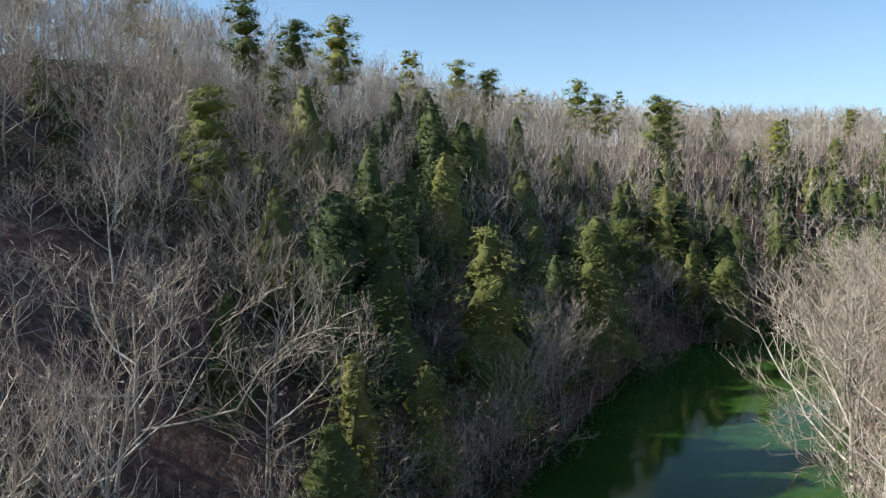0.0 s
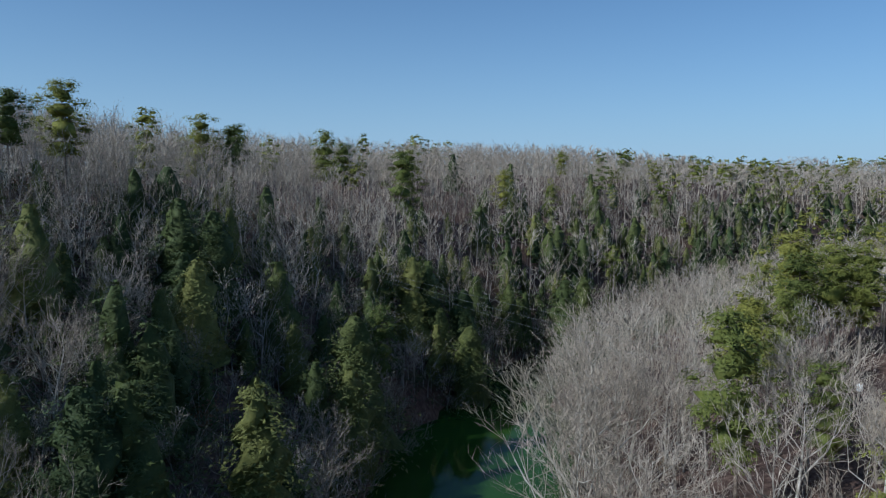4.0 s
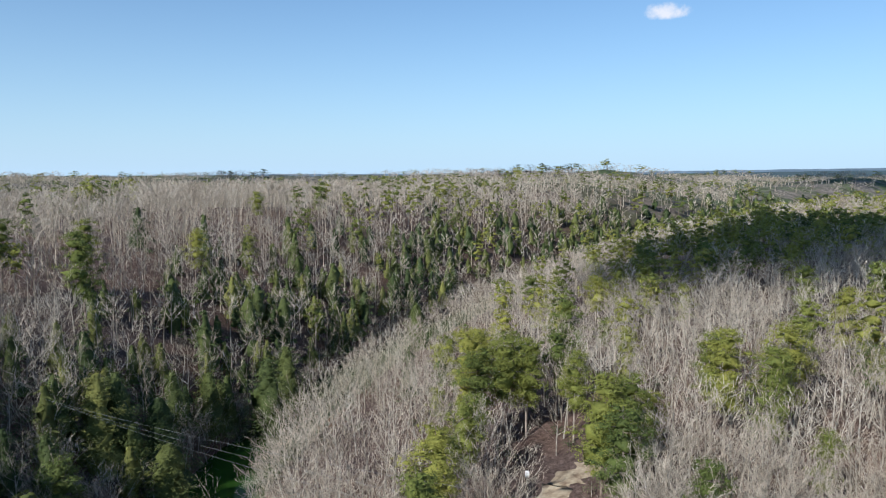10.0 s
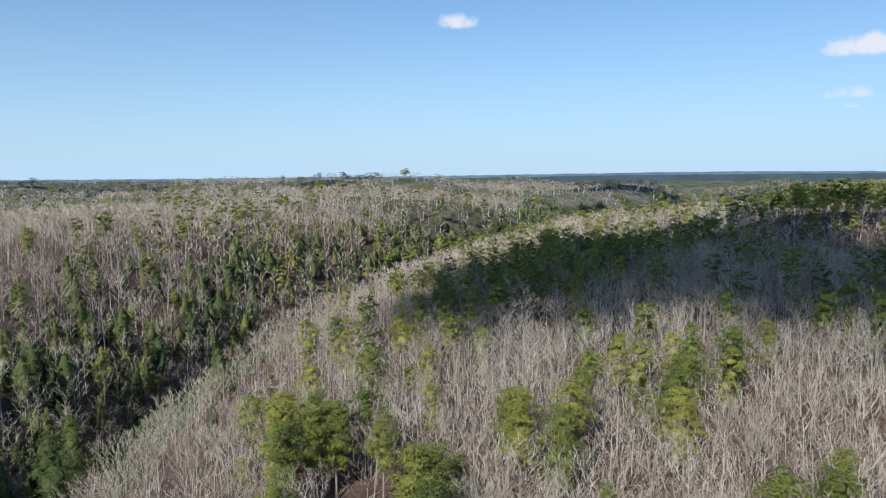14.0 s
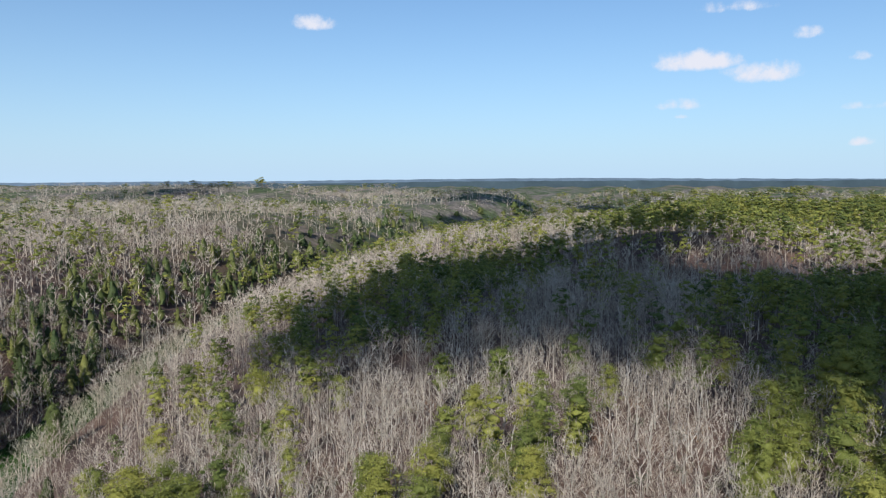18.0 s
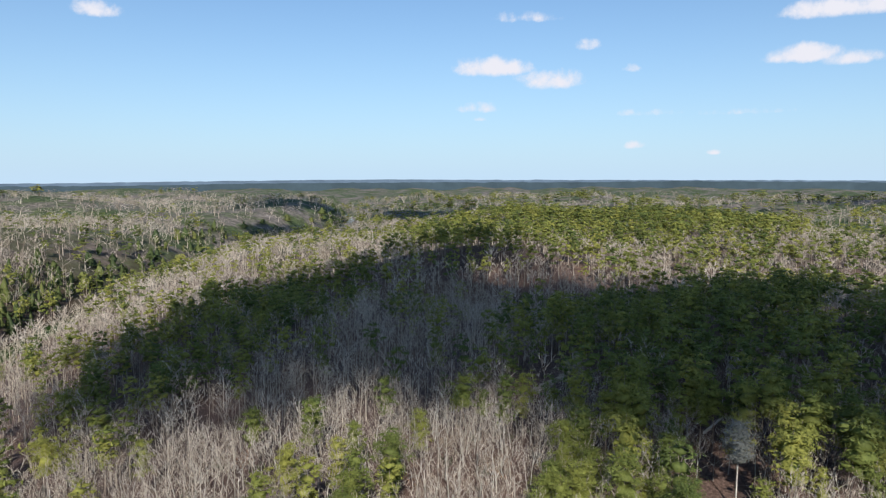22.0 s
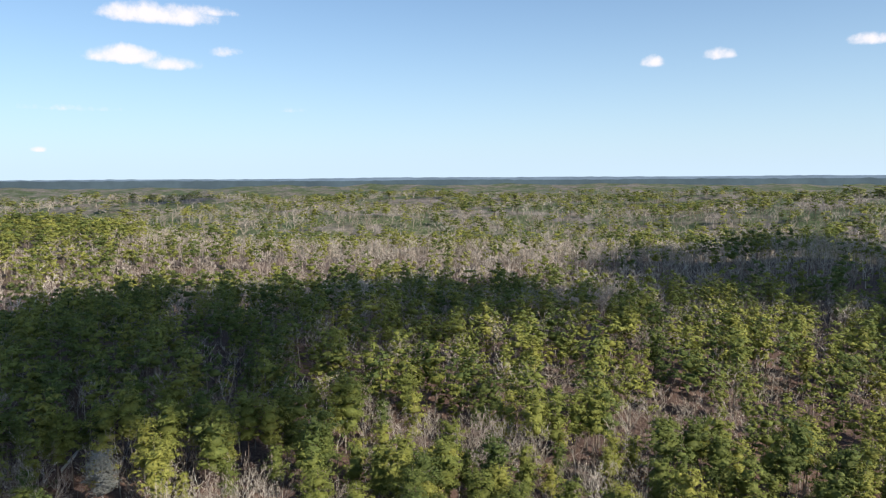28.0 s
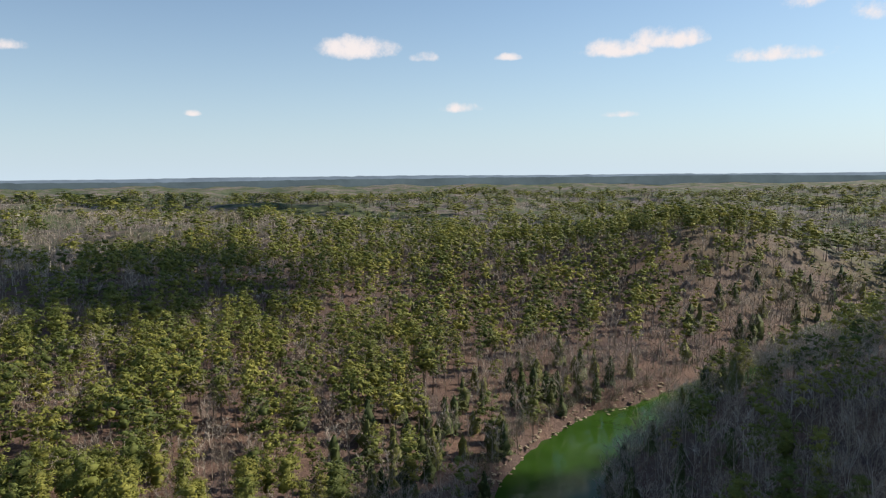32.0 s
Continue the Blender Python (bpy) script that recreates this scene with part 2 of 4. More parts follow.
M_BARK = bark_material("bark_grey", (0.27, 0.235, 0.195), (0.40, 0.355, 0.30), (0.60, 0.55, 0.48))
M_TWIG = bark_material("twigs_grey", (0.30, 0.243, 0.188), (0.44, 0.37, 0.295), (0.57, 0.495, 0.41))
M_PINEBARK = bark_material("bark_pine", (0.18, 0.13, 0.10), (0.27, 0.21, 0.17), (0.38, 0.32, 0.27))
M_PINE = leaf_material("pine_needles", (0.11, 0.14, 0.036), (0.215, 0.23, 0.05), (0.32, 0.305, 0.066), 0.32)
M_HEM = leaf_material("hemlock_needles", (0.05, 0.074, 0.024), (0.095, 0.115, 0.032), (0.19, 0.19, 0.05), 0.15)
M_DEAD = leaf_material("dry_leaves", (0.16, 0.075, 0.04), (0.24, 0.13, 0.075), (0.32, 0.22, 0.14))
M_BUSH = leaf_material("bush_leaves", (0.05, 0.07, 0.03), (0.09, 0.1, 0.045), (0.15, 0.14, 0.08))
M_GROUND = surface("leaf_litter", litter_colour, bump_scale=0.8, bump=0.4)
M_SAND = surface("pale_sand", sand_colour, bump_scale=1.2, bump=0.15)
M_ROCK = surface("limestone", rock_colour, bump_scale=1.5, bump=0.2)


def water_material():
    m, nt = mat("green_river_water")
    p = node(nt, "ShaderNodeBsdfPrincipled", Roughness=0.05, IOR=1.333)
    p.inputs["Specular IOR Level"].default_value = 0.2
    c = ramp(nt, noise_at(nt, 0.05, 4), ((0.3, (0.024, 0.062, 0.009)), (0.7, (0.036, 0.086, 0.014))))
    b = node(nt, "ShaderNodeBump", Strength=0.12, Distance=0.04)
    out = nt.nodes.new("ShaderNodeOutputMaterial")
    nt.links.new(noise_at(nt, 0.9, 4), b.inputs["Height"])
    nt.links.new(b.outputs[0], p.inputs["Normal"])
    nt.links.new(c, p.inputs["Base Color"])
    nt.links.new(p.outputs[0], out.inputs[0])
    return m


M_WATER = water_material()

# ------------------------------------------------------------------ the lie of the land
RIVER = np.array([(-1900, -900), (-1100, -520), (-700, -440), (-420, -372), (-290, -304), (-200, -262), (-145, -236), (-101, -197), (-70, -140), (-40, -76),
                  (-13, -14), (8, 32), (24, 66), (42, 101), (60, 127), (92, 151), (148, 186), (205, 211), (270, 237), (335, 258), (420, 276), (560, 304),
                  (750, 326), (1000, 350), (1500, 300), (2300, 500)], float)


def smooth_line(pts, n=6):
    out = []
    for i in range(len(pts) - 1):
        p0, p1, p2, p3 = pts[max(i - 1, 0)], pts[i], pts[i + 1], pts[min(i + 2, len(pts) - 1)]
        for k in range(n):
            t = k / n
            out.append(0.5 * (2 * p1 + (p2 - p0) * t + (2 * p0 - 5 * p1 + 4 * p2 - p3) * t * t + (3 * p1 - p0 - 3 * p2 + p3) * t ** 3))
    out.append(pts[-1])
    return np.array(out)


RIV = smooth_line(RIVER)


def river_distance(x, y):
    """Distance to the river's middle, positive on the south-east side."""
    p = np.stack([np.ravel(x), np.ravel(y)], 1)
    best, sign = np.full(len(p), 1e18), np.ones(len(p))
    for a, b in zip(RIV[:-1], RIV[1:]):
        ab = b - a
        t = np.clip(((p - a) @ ab) / (ab @ ab), 0, 1)
        q = a + t[:, None] * ab
        d2 = ((p - q) ** 2).sum(1)
        side = ab[0] * (p[:, 1] - a[1]) - ab[1] * (p[:, 0] - a[0])
        near = d2 < best
        best[near], sign[near] = d2[near], np.where(side[near] > 0, -1, 1)
    return (np.sqrt(best) * sign).reshape(np.shape(x))


def channel(x, y):
    """Half the river's width."""
    return np.where(y > 115, 8.0, np.where(x < -160, 11.0, np.where(y < -90, 16.0, 12.5)))


# broad hills: x, y, height, reach
HILLS = [(440, 15, 12, 80), (265, 110, 6, 80), (256, -115, 9, 75), (590, 140, 8, 110), (487, 5, 9, 75), (340, 150, 8, 55), (480, 520, 9, 120), (-345, -475, 22, 95), (-450, -490, 18, 95), (-240, -540, 8, 90), (330, -35, -9, 50), (390, -250, -18, 110), (820, -130, 16, 190),
         (700, 520, 7, 170), (60, -330, 5, 110), (150, -480, 12, 90), (60, -800, 12, 170), (110, -630, -14, 110), (-230, -500, 10, 90), (-350, -440, 8, 90), (-330, -700, -16, 170),
         (230, 330, 5, 110), (60, 420, 0, 200), (430, 470, 2, 150), (300, 620, -4, 200), (560, -480, -14, 150), (760, -620, 14, 160), (950, 350, -12, 160), (1050, 120, -14, 150),
         (1400, 250, 14, 260), (1300, -700, 12, 300), (200, -1300, 14, 300), (-760, -720, 16, 190), (-620, -1150, -16, 260), (-430, -560, 6, 120), (-250, -1150, -16, 220), (330, -1400, 10, 260), (2200, 1400, 16, 800), (1100, 1300, 12, 400), (2400, -300, 12, 500),
         (-45, 112, 7, 45), (230, -1050, 20, 210), (-60, -1180, -12, 190), (-420, -1280, 18, 240), (430, -820, -12, 160), (1150, 780, 16, 240)]


def waves(x, y):
    h = 0
    for k, (wl, amp, a) in enumerate(((1130, 6.0, 2.2), (640, 5.5, 0.4), (410, 4.5, 1.7), (270, 2.5, 2.9), (150, 1.4, 0.9), (83, 0.8, 2.2))):
        h = h + amp * np.sin(2 * np.pi * (x * np.cos(a) + y * np.sin(a)) / wl + k * 1.3) * np.cos(2 * np.pi * (y * np.cos(a * 1.7) - x * np.sin(a * 1.7)) / wl / 1.27 + k)
    return h


def height(x, y):
    x, y = np.asarray(x, float), np.asarray(y, float)
    s = river_distance(x, y)
    d = np.abs(s)
    half = channel(x, y)
    up = np.maximum(d - half, 0)
    # north-west: a steep wooded bluff; south-east: a flat shelf, then a long easy rise
    nw = 3 + 40 * (1 - np.exp(-(up / 43) ** 1.35))
    se = 3.5 + 38 * (1 - np.exp(-(up / 120) ** 1.25))
    nw = nw - 3 * np.clip((d - 95) / 170, 0, 1)
    h = np.where(s < 0, nw, se)
    h = h * np.clip(up / 7, 0, 1) ** 0.6 - 4 * np.clip(1 - up / 2, 0, 1) + 0.4
    far = np.clip((np.hypot(x, y) - 120) / 380, 0, 1) * np.clip((d - 40) / 120, 0, 1)
    h = h + ((1.15 + 0.5 * np.clip((np.hypot(x, y) - 800) / 700, 0, 1)) * waves(x, y) - 7) * far
    for hx, hy, a, r in HILLS:
        h = h + a * np.exp(-((x - hx) ** 2 + (y - hy) ** 2) / r ** 2) * np.clip((d - 30) / 60, 0, 1)
    return h


def graded(lim, fine, reach):
    a = [0.0]
    while a[-1] < lim:
        a.append(a[-1] + fine * max(1.0, (a[-1] / reach) ** 1.15))
    a = np.array(a)
    return np.concatenate([-a[:0:-1], a])


def mesh_from(name, verts, tris, material, tint=None, smooth=False):
    me = bpy.data.meshes.new(name)
    verts, tris = np.asarray(verts, np.float32), np.asarray(tris, np.int32)
    k = tris.shape[1]
    me.vertices.add(len(verts))
    me.vertices.foreach_set("co", verts.ravel())
    me.loops.add(tris.size)
    me.loops.foreach_set("vertex_index", tris.ravel())
    me.polygons.add(len(tris))
    me.polygons.foreach_set("loop_start", np.arange(0, tris.size, k, dtype=np.int32))
    me.polygons.foreach_set("loop_total", np.full(len(tris), k, np.int32))
    if smooth:
        me.polygons.foreach_set("use_smooth", np.ones(len(tris), bool))
    if tint is not None:
        at = me.attributes.new("tint", "FLOAT", "POINT")
        at.data.foreach_set("value", np.asarray(tint, np.float32))
    me.update(calc_edges=True)
    me.materials.append(material)
    return me


gx = graded(4700, 4.0, 170.0)
gy = gx
X, Y = np.meshgrid(gx, gy, indexing="ij")
Z = height(X, Y)
nx, ny = X.shape
idx = np.arange(nx * ny).reshape(nx, ny)
quads = np.stack([idx[:-1, :-1], idx[1:, :-1], idx[1:, 1:], idx[:-1, 1:]], -1).reshape(-1, 4)
ground = new("ground", mesh_from("ground", np.stack([X, Y, Z], -1).reshape(-1, 3), quads, M_GROUND, smooth=True))
tagged(ground, "rolling forest floor covered in brown fallen leaves", "ground", kind="structure")

# the river's surface
side = np.gradient(RIV, axis=0)
side = np.stack([side[:, 1], -side[:, 0]], 1) / np.linalg.norm(side, axis=1)[:, None]
wv = np.concatenate([np.c_[RIV + side * w, np.zeros(len(RIV))] for w in (-19, -7, 7, 19)])
n = len(RIV)
wq = [(k * n + i, k * n + i + 1, (k + 1) * n + i + 1, (k + 1) * n + i) for k in range(3) for i in range(n - 1)]
water = new("water", mesh_from("water", wv, wq, M_WATER, smooth=True))
tagged(water, "still green river winding between wooded banks", "river", kind="structure")


# ------------------------------------------------------------------ tree shapes
class Shape:
    def __init__(self):
        self.v, self.f, self.n = [], [], 0

    def add(self, v, f):
        self.v.append(np.asarray(v, float))
        self.f.append(np.asarray(f, int) + self.n)
        self.n += len(v)

    def get(self):
        return np.concatenate(self.v), np.concatenate(self.f)

    def tube(self, pts, radii, sides):
        pts = np.asarray(pts, float)
        dirs = np.gradient(pts, axis=0)
        ring = []
        for p, d, r in zip(pts, dirs, radii):
            d = d / (np.linalg.norm(d) + 1e-9)
            a = np.cross(d, (0.31, 0.9, 0.2))
            a /= np.linalg.norm(a) + 1e-9
            b = np.cross(d, a)
            ang = np.arange(sides) * 2 * np.pi / sides
            ring.append(p + r * (np.cos(ang)[:, None] * a + np.sin(ang)[:, None] * b))
        f = []
        for k in range(len(pts) - 1):
            for i in range(sides):
                j = (i + 1) % sides
                f += [(k * sides + i, k * sides + j, (k + 1) * sides + j), (k * sides + i, (k + 1) * sides + j, (k + 1) * sides + i)]
        self.add(np.concatenate(ring), f)

    def slivers(self, base, tip, width, rng):
        """Thin triangles from base to tip."""
        base, tip = np.asarray(base), np.asarray(tip)
        w = np.cross(tip - base, rng.normal(size=base.shape))
        w *= (np.asarray(width) / (np.linalg.norm(w, axis=1) + 1e-9))[:, None]
        n = len(base)
        self.add(np.stack([base - w / 2, base + w / 2, tip], 1).reshape(-1, 3), np.arange(3 * n).reshape(-1, 3))

    def leaves(self, centre, size, rng, flat=0.0, long=1.0, hub=None, slim=0.9):
        """Small triangles at the given centres, facing away from the hub where there is one."""
        n = len(centre)
        nrm = rng.normal(size=(n, 3))
        nrm /= np.linalg.norm(nrm, axis=1)[:, None] + 1e-9
        if hub is not None:
            o = centre - hub
            nrm = nrm * 0.65 + o / (np.linalg.norm(o, axis=1)[:, None] + 1e-9) + np.array([0, 0, 0.25 + flat])
        a = np.cross(nrm, rng.normal(size=(n, 3)))
        a /= np.linalg.norm(a, axis=1)[:, None] + 1e-9
        b = np.cross(nrm, a)
        b /= np.linalg.norm(b, axis=1)[:, None] + 1e-9
        s = (np.asarray(size) * rng.uniform(0.7, 1.35, n))[:, None]
        self.add(np.stack([centre - a * s * 0.5 * long - b * s * 0.35 * slim, centre + a * s * 0.5 * long - b * s * 0.1 * slim, centre + (b * 0.6 + a * 0.15) * s * slim], 1).reshape(-1, 3), np.arange(3 * n).reshape(-1, 3))


OCTA = np.array([(1, 0, 0), (-1, 0, 0), (0, 1, 0), (0, -1, 0), (0, 0, 1), (0, 0, -1)], float)
OCTA_F = np.array([(0, 2, 4), (2, 1, 4), (1, 3, 4), (3, 0, 4), (2, 0, 5), (1, 2, 5), (3, 1, 5), (0, 3, 5)])
bm0 = bmesh.new()
bmesh.ops.create_icosphere(bm0, subdivisions=1, radius=1)
ICO = np.array([v.co[:] for v in bm0.verts])
ICO_F = np.array([[v.index for v in f.verts] for f in bm0.faces])
bm0.free()


def clump(shape, c, rad, rng, fine, squash=0.6):
    """A lumpy mass of needles, rough all over."""
    v, f = (ICO, ICO_F) if fine else (OCTA, OCTA_F)
    q = v @ Euler(rng.uniform(0, 6.28, 3)).to_matrix()
    q = np.array(q) * (1 + 0.28 * rng.normal(size=(len(v), 1))) * np.array([1, 1, squash]) * rad
    shape.add(q + c, f)


def unit(v):
    return v / (np.linalg.norm(v) + 1e-9)


def grow(root, way, length, n, rng, angle, up, short=(0.42, 0.68), lowest=0.25):
    """Side shoots, n from each of the bent branches given: root, middle and tip points of the next order."""
    m = len(root)
    mid, tip = way
    pick = np.repeat(np.arange(m), n)
    u = lowest + (1 - lowest) * ((np.tile(np.arange(n), m) + rng.uniform(0, 1, m * n)) / n)
    u = u[:, None]
    a = np.where(u < 0.5, root[pick] + (mid - root)[pick] * u * 2, mid[pick] + (tip - mid)[pick] * (u * 2 - 1))
    d = np.where(u < 0.5, (mid - root)[pick], (tip - mid)[pick])
    d /= np.linalg.norm(d, axis=1)[:, None] + 1e-9
    side_ = np.cross(d, rng.normal(size=d.shape))
    side_ /= np.linalg.norm(side_, axis=1)[:, None] + 1e-9
    ang = rng.normal(angle, 0.2, (m * n, 1))
    e = d * np.cos(ang) + side_ * np.sin(ang) + np.array([0, 0, up])
    e /= np.linalg.norm(e, axis=1)[:, None]
    ln = (length[pick] * rng.uniform(*short, m * n) * (1.15 - 0.45 * u[:, 0]))[:, None]
    crook = rng.normal(size=e.shape) * 0.11 * ln
    b = a + e * ln * 0.5 + crook
    c = a + e * ln + crook * 0.4 + np.array([0, 0, 0.12]) * ln
    return a, (b, c), ln[:, 0]


def branching_tree(seed, tall, spread=0.85, fork=0.30, counts=(8, 6, 5, 5), near=True, limbs=None, angle=0.72, lift=0.12, stout=1.0):
    """A leafless broadleaf tree of four orders of crooked branches. Returns trunk with limbs, and the crown of twigs."""
    rng = np.random.default_rng(seed)
    wood, twig = Shape(), Shape()
    fork *= rng.uniform(0.8, 1.25)
    lean = rng.normal(size=2) * 0.06 * tall
    k = 6
    t = np.linspace(0, 1, k)
    r0 = 0.0115 * tall
    trunk = np.stack([lean[0] * t ** 1.5 + rng.normal(size=k) * 0.012 * tall * t, lean[1] * t ** 1.5 + rng.normal(size=k) * 0.012 * tall * t, t * tall * 0.74 - 0.6], 1)
    wood.tube(trunk[::1 if near else 2], (r0 * (1 - 0.8 * t))[::1 if near else 2], 6 if near else 3)
    nl = counts[0]
    root, mid, tip = np.zeros((nl, 3)), np.zeros((nl, 3)), np.zeros((nl, 3))
    length = np.zeros(nl)
    for i in range(nl):
        u = fork + (0.98 - fork) * (i / (nl - 1)) ** 0.9
        p = np.array([np.interp(u, t, trunk[:, c]) for c in range(3)])
        az = i * 2.4 + rng.normal() * 0.35
        goal = tall * rng.uniform(0.86, 1.0) * (1 - 0.22 * (1 - u) * spread)
        out = np.array([np.cos(az), np.sin(az), 0]) * tall * 0.36 * spread * (1.15 - 0.75 * u) * rng.uniform(0.75, 1.25)
        rise = max((goal - p[2]) * rng.uniform(0.62, 0.9), 0.12 * tall)
        ln = math.hypot(rise, np.linalg.norm(out))
        c = p + out + np.array([0, 0, rise])
        m = p + out * 0.62 + np.array([0, 0, rise * 0.4]) + rng.normal(size=3) * 0.05 * ln
        root[i], mid[i], tip[i], length[i] = p, m, c, ln
        rl = r0 * (1 - 0.72 * u) * 0.62 * stout
        if not near:
            wood.slivers([p, m - (m - p) * 0.2], [m, c], [rl * 2.6, rl * 1.5], rng)
            continue
        limb = wood if limbs is None else Shape()
        limb.tube([p, (p + m) / 2 + rng.normal(size=3) * 0.025 * ln, m, (m + c) / 2 + rng.normal(size=3) * 0.03 * ln, c], rl * np.array([1, 0.85, 0.62, 0.4, 0.15]), 4)
        if limbs is not None:
            limbs.append(limb.get())
    r2 = grow(root, (mid, tip), length, counts[1], rng, angle, lift)
    if not near:
        twig.slivers(r2[0], r2[1][1], np.full(len(r2[0]), 0.0055 * tall), rng)
    for a, b, c, ln in zip(r2[0], r2[1][0], r2[1][1], r2[2] if near else ()):
        twig.tube([a, b, c], r0 * 0.19 * np.array([1, 0.65, 0.2]), 3)
    r3 = grow(r2[0], r2[1], r2[2], counts[2], rng, angle, lift, (0.4, 0.65))
    w = np.full(len(r3[0]), (0.0034 if near else 0.0044) * tall)
    twig.slivers(r3[0], r3[1][0] * 0.3 + r3[1][1] * 0.7, w, rng)
    if near:
        twig.slivers(r3[1][0], r3[1][1], w * 0.7, rng)
    r4 = grow(r3[0], r3[1], np.maximum(r3[2], 0.05 * tall), counts[3], rng, angle, lift, (0.45, 0.85), 0.15)
    twig.slivers(r4[0], r4[1][1], np.full(len(r4[0]), (0.0021 if near else 0.0036) * tall), rng)
    return wood.get(), twig.get()


def bare_tree(seed, tall, detail):
    """A leafless forest-grown broadleaf tree: tall trunk, steep limbs, a rounded veil of twigs. Returns trunk with limbs, and the crown of twigs."""
    if detail == 3:
        return branching_tree(seed, tall, 0.9, 0.33, (9, 5, 4, 4), angle=0.62, lift=0.17)
    if detail == 2:
        return branching_tree(seed, tall, 0.95, 0.34, (7, 4, 3, 2), False, angle=0.62, lift=0.2)
    rng = np.random.default_rng(seed)
    wood, twig = Shape(), Shape()
    lean = rng.normal(size=2) * 0.03 * tall
    r0 = (0.0085, 0.013)[1 - detail] * tall
    foot, top = np.array([0, 0, -0.6]), np.array([lean[0], lean[1], tall * 0.8])
    wood.slivers([foot, foot], [top, top], [r0 * 2.2] * 2, rng)
    nl, per = ((8, 5)[1 - detail], (9, 9)[1 - detail])
    fork, spread = rng.uniform(0.38, 0.52), rng.uniform(0.55, 0.85)
    bases, tips, wid = [], [], []
    for i in range(nl):
        u = fork + (0.95 - fork) * (i + rng.uniform(0, 0.8)) / nl
        p = foot + (top - foot) * u
        az = i * 2.4 + rng.normal() * 0.4
        out = np.array([np.cos(az), np.sin(az), 0]) * spread
        ln = tall * rng.uniform(0.30, 0.42) * (1.3 - 0.7 * u)
        q = p + unit(out * (1.35 - 0.6 * u) + np.array([0, 0, 1.0])) * ln
        wood.slivers([p], [q], [r0 * 1.1 * (1.2 - u)], rng)
        g = p + (q - p) * rng.uniform(0.3, 1.0, (per, 1))
        e = out * rng.uniform(0.2, 1.3, (per, 1)) + np.array([0, 0, 1.0]) + rng.normal(size=(per, 3)) * 0.5
        e /= np.linalg.norm(e, axis=1)[:, None]
        bases.append(g)
        tips.append(g + e * tall * rng.uniform(0.09, 0.17, (per, 1)))
        wid.append(np.full(per, (0.0062, 0.0125)[1 - detail] * tall))
    twig.slivers(np.concatenate(bases), np.concatenate(tips), np.concatenate(wid), rng)
    return wood.get(), twig.get()


def pine_tree(seed, tall, detail, low=0.38, width=0.215):
    """A pine: straight bare trunk, an irregular crown of many needle clumps. Returns trunk with limbs, and crown."""
    rng = np.random.default_rng(seed)
    wood, crown = Shape(), Shape()
    k = 6 if detail == 3 else 3
    t = np.linspace(0, 1, k)
    bend = rng.normal(size=2) * 0.02 * tall
    low = low + rng.uniform(-0.08, 0.14)
    width = width * rng.uniform(0.85, 1.15)
    trunk = np.stack([bend[0] * t ** 2, bend[1] * t ** 2, t * tall * 0.97 - 0.6], 1)
    if detail >= 2:
        wood.tube(trunk, 0.0105 * tall * (1 - 0.88 * t), 6 if detail == 3 else 3)
    else:
        wood.slivers([trunk[0], trunk[0]], [trunk[-1]] * 2, [0.024 * tall] * 2, rng)
    # the shaded inside of the crown
    for w in ((0.16, 0.4, 0.64, 0.85), (0.16, 0.4, 0.64, 0.85), (0.25, 0.6), (0.4,))[3 - detail]:
        u = low + (0.96 - low) * w
        clump(crown, np.array([bend[0] * u * u, bend[1] * u * u, tall * u * 0.97 - 0.6]), tall * width * 0.42 * (1.0 if w < 0.5 else 1.45 - 0.95 * w), rng, detail >= 2, 0.7)
    nb = (46, 30, 14, 7)[3 - detail]
    n = (84, 26, 11, 6)[3 - detail]
    for i in range(nb):
        w = min(1.0, (i + rng.uniform(0.0, 1.0)) / nb)
        u = low + (0.96 - low) * w
        dome = 0.55 + 0.45 * w / 0.3 if w < 0.3 else math.sqrt(max(1 - ((w - 0.3) / 0.74) ** 1.9, 0.03))
        reach = tall * width * dome * rng.uniform(0.3, 1.08)
        az = i * 2.4 + rng.normal() * 0.5
        p = np.array([bend[0] * u * u, bend[1] * u * u, tall * u * 0.97 - 0.6])
        c = p + np.array([np.cos(az), np.sin(az), rng.uniform(0.1, 0.35)]) * reach * 0.8
        if detail == 3:
            wood.tube([p, (p + c) / 2 - np.array([0, 0, 0.05 * reach]), c], 0.0028 * tall * np.array([1, 0.7, 0.35]), 3)
        rad = tall * rng.uniform(0.034, 0.068) * (1.0, 1.15, 1.45, 1.85)[3 - detail]
        clump(crown, c, rad * (0.36, 0.45, 0.62, 0.75)[3 - detail], rng, detail >= 2, 0.45)
        o = rng.normal(size=(n, 3)) + np.array([0, 0, 0.25])
        o *= rng.uniform(0.5, 1.4, (n, 1)) / (np.linalg.norm(o, axis=1)[:, None] + 1e-9)
        crown.leaves(c + o * np.array([1, 1, 0.5]) * rad, (0.0135, 0.022, 0.036, 0.062)[3 - detail] * tall, rng, 0.15, 1.8, hub=(c + p) / 2 - np.array([0, 0, 0.04 * tall]), slim=(0.55, 0.6, 0.75, 0.85)[3 - detail])
    return wood.get(), crown.get()


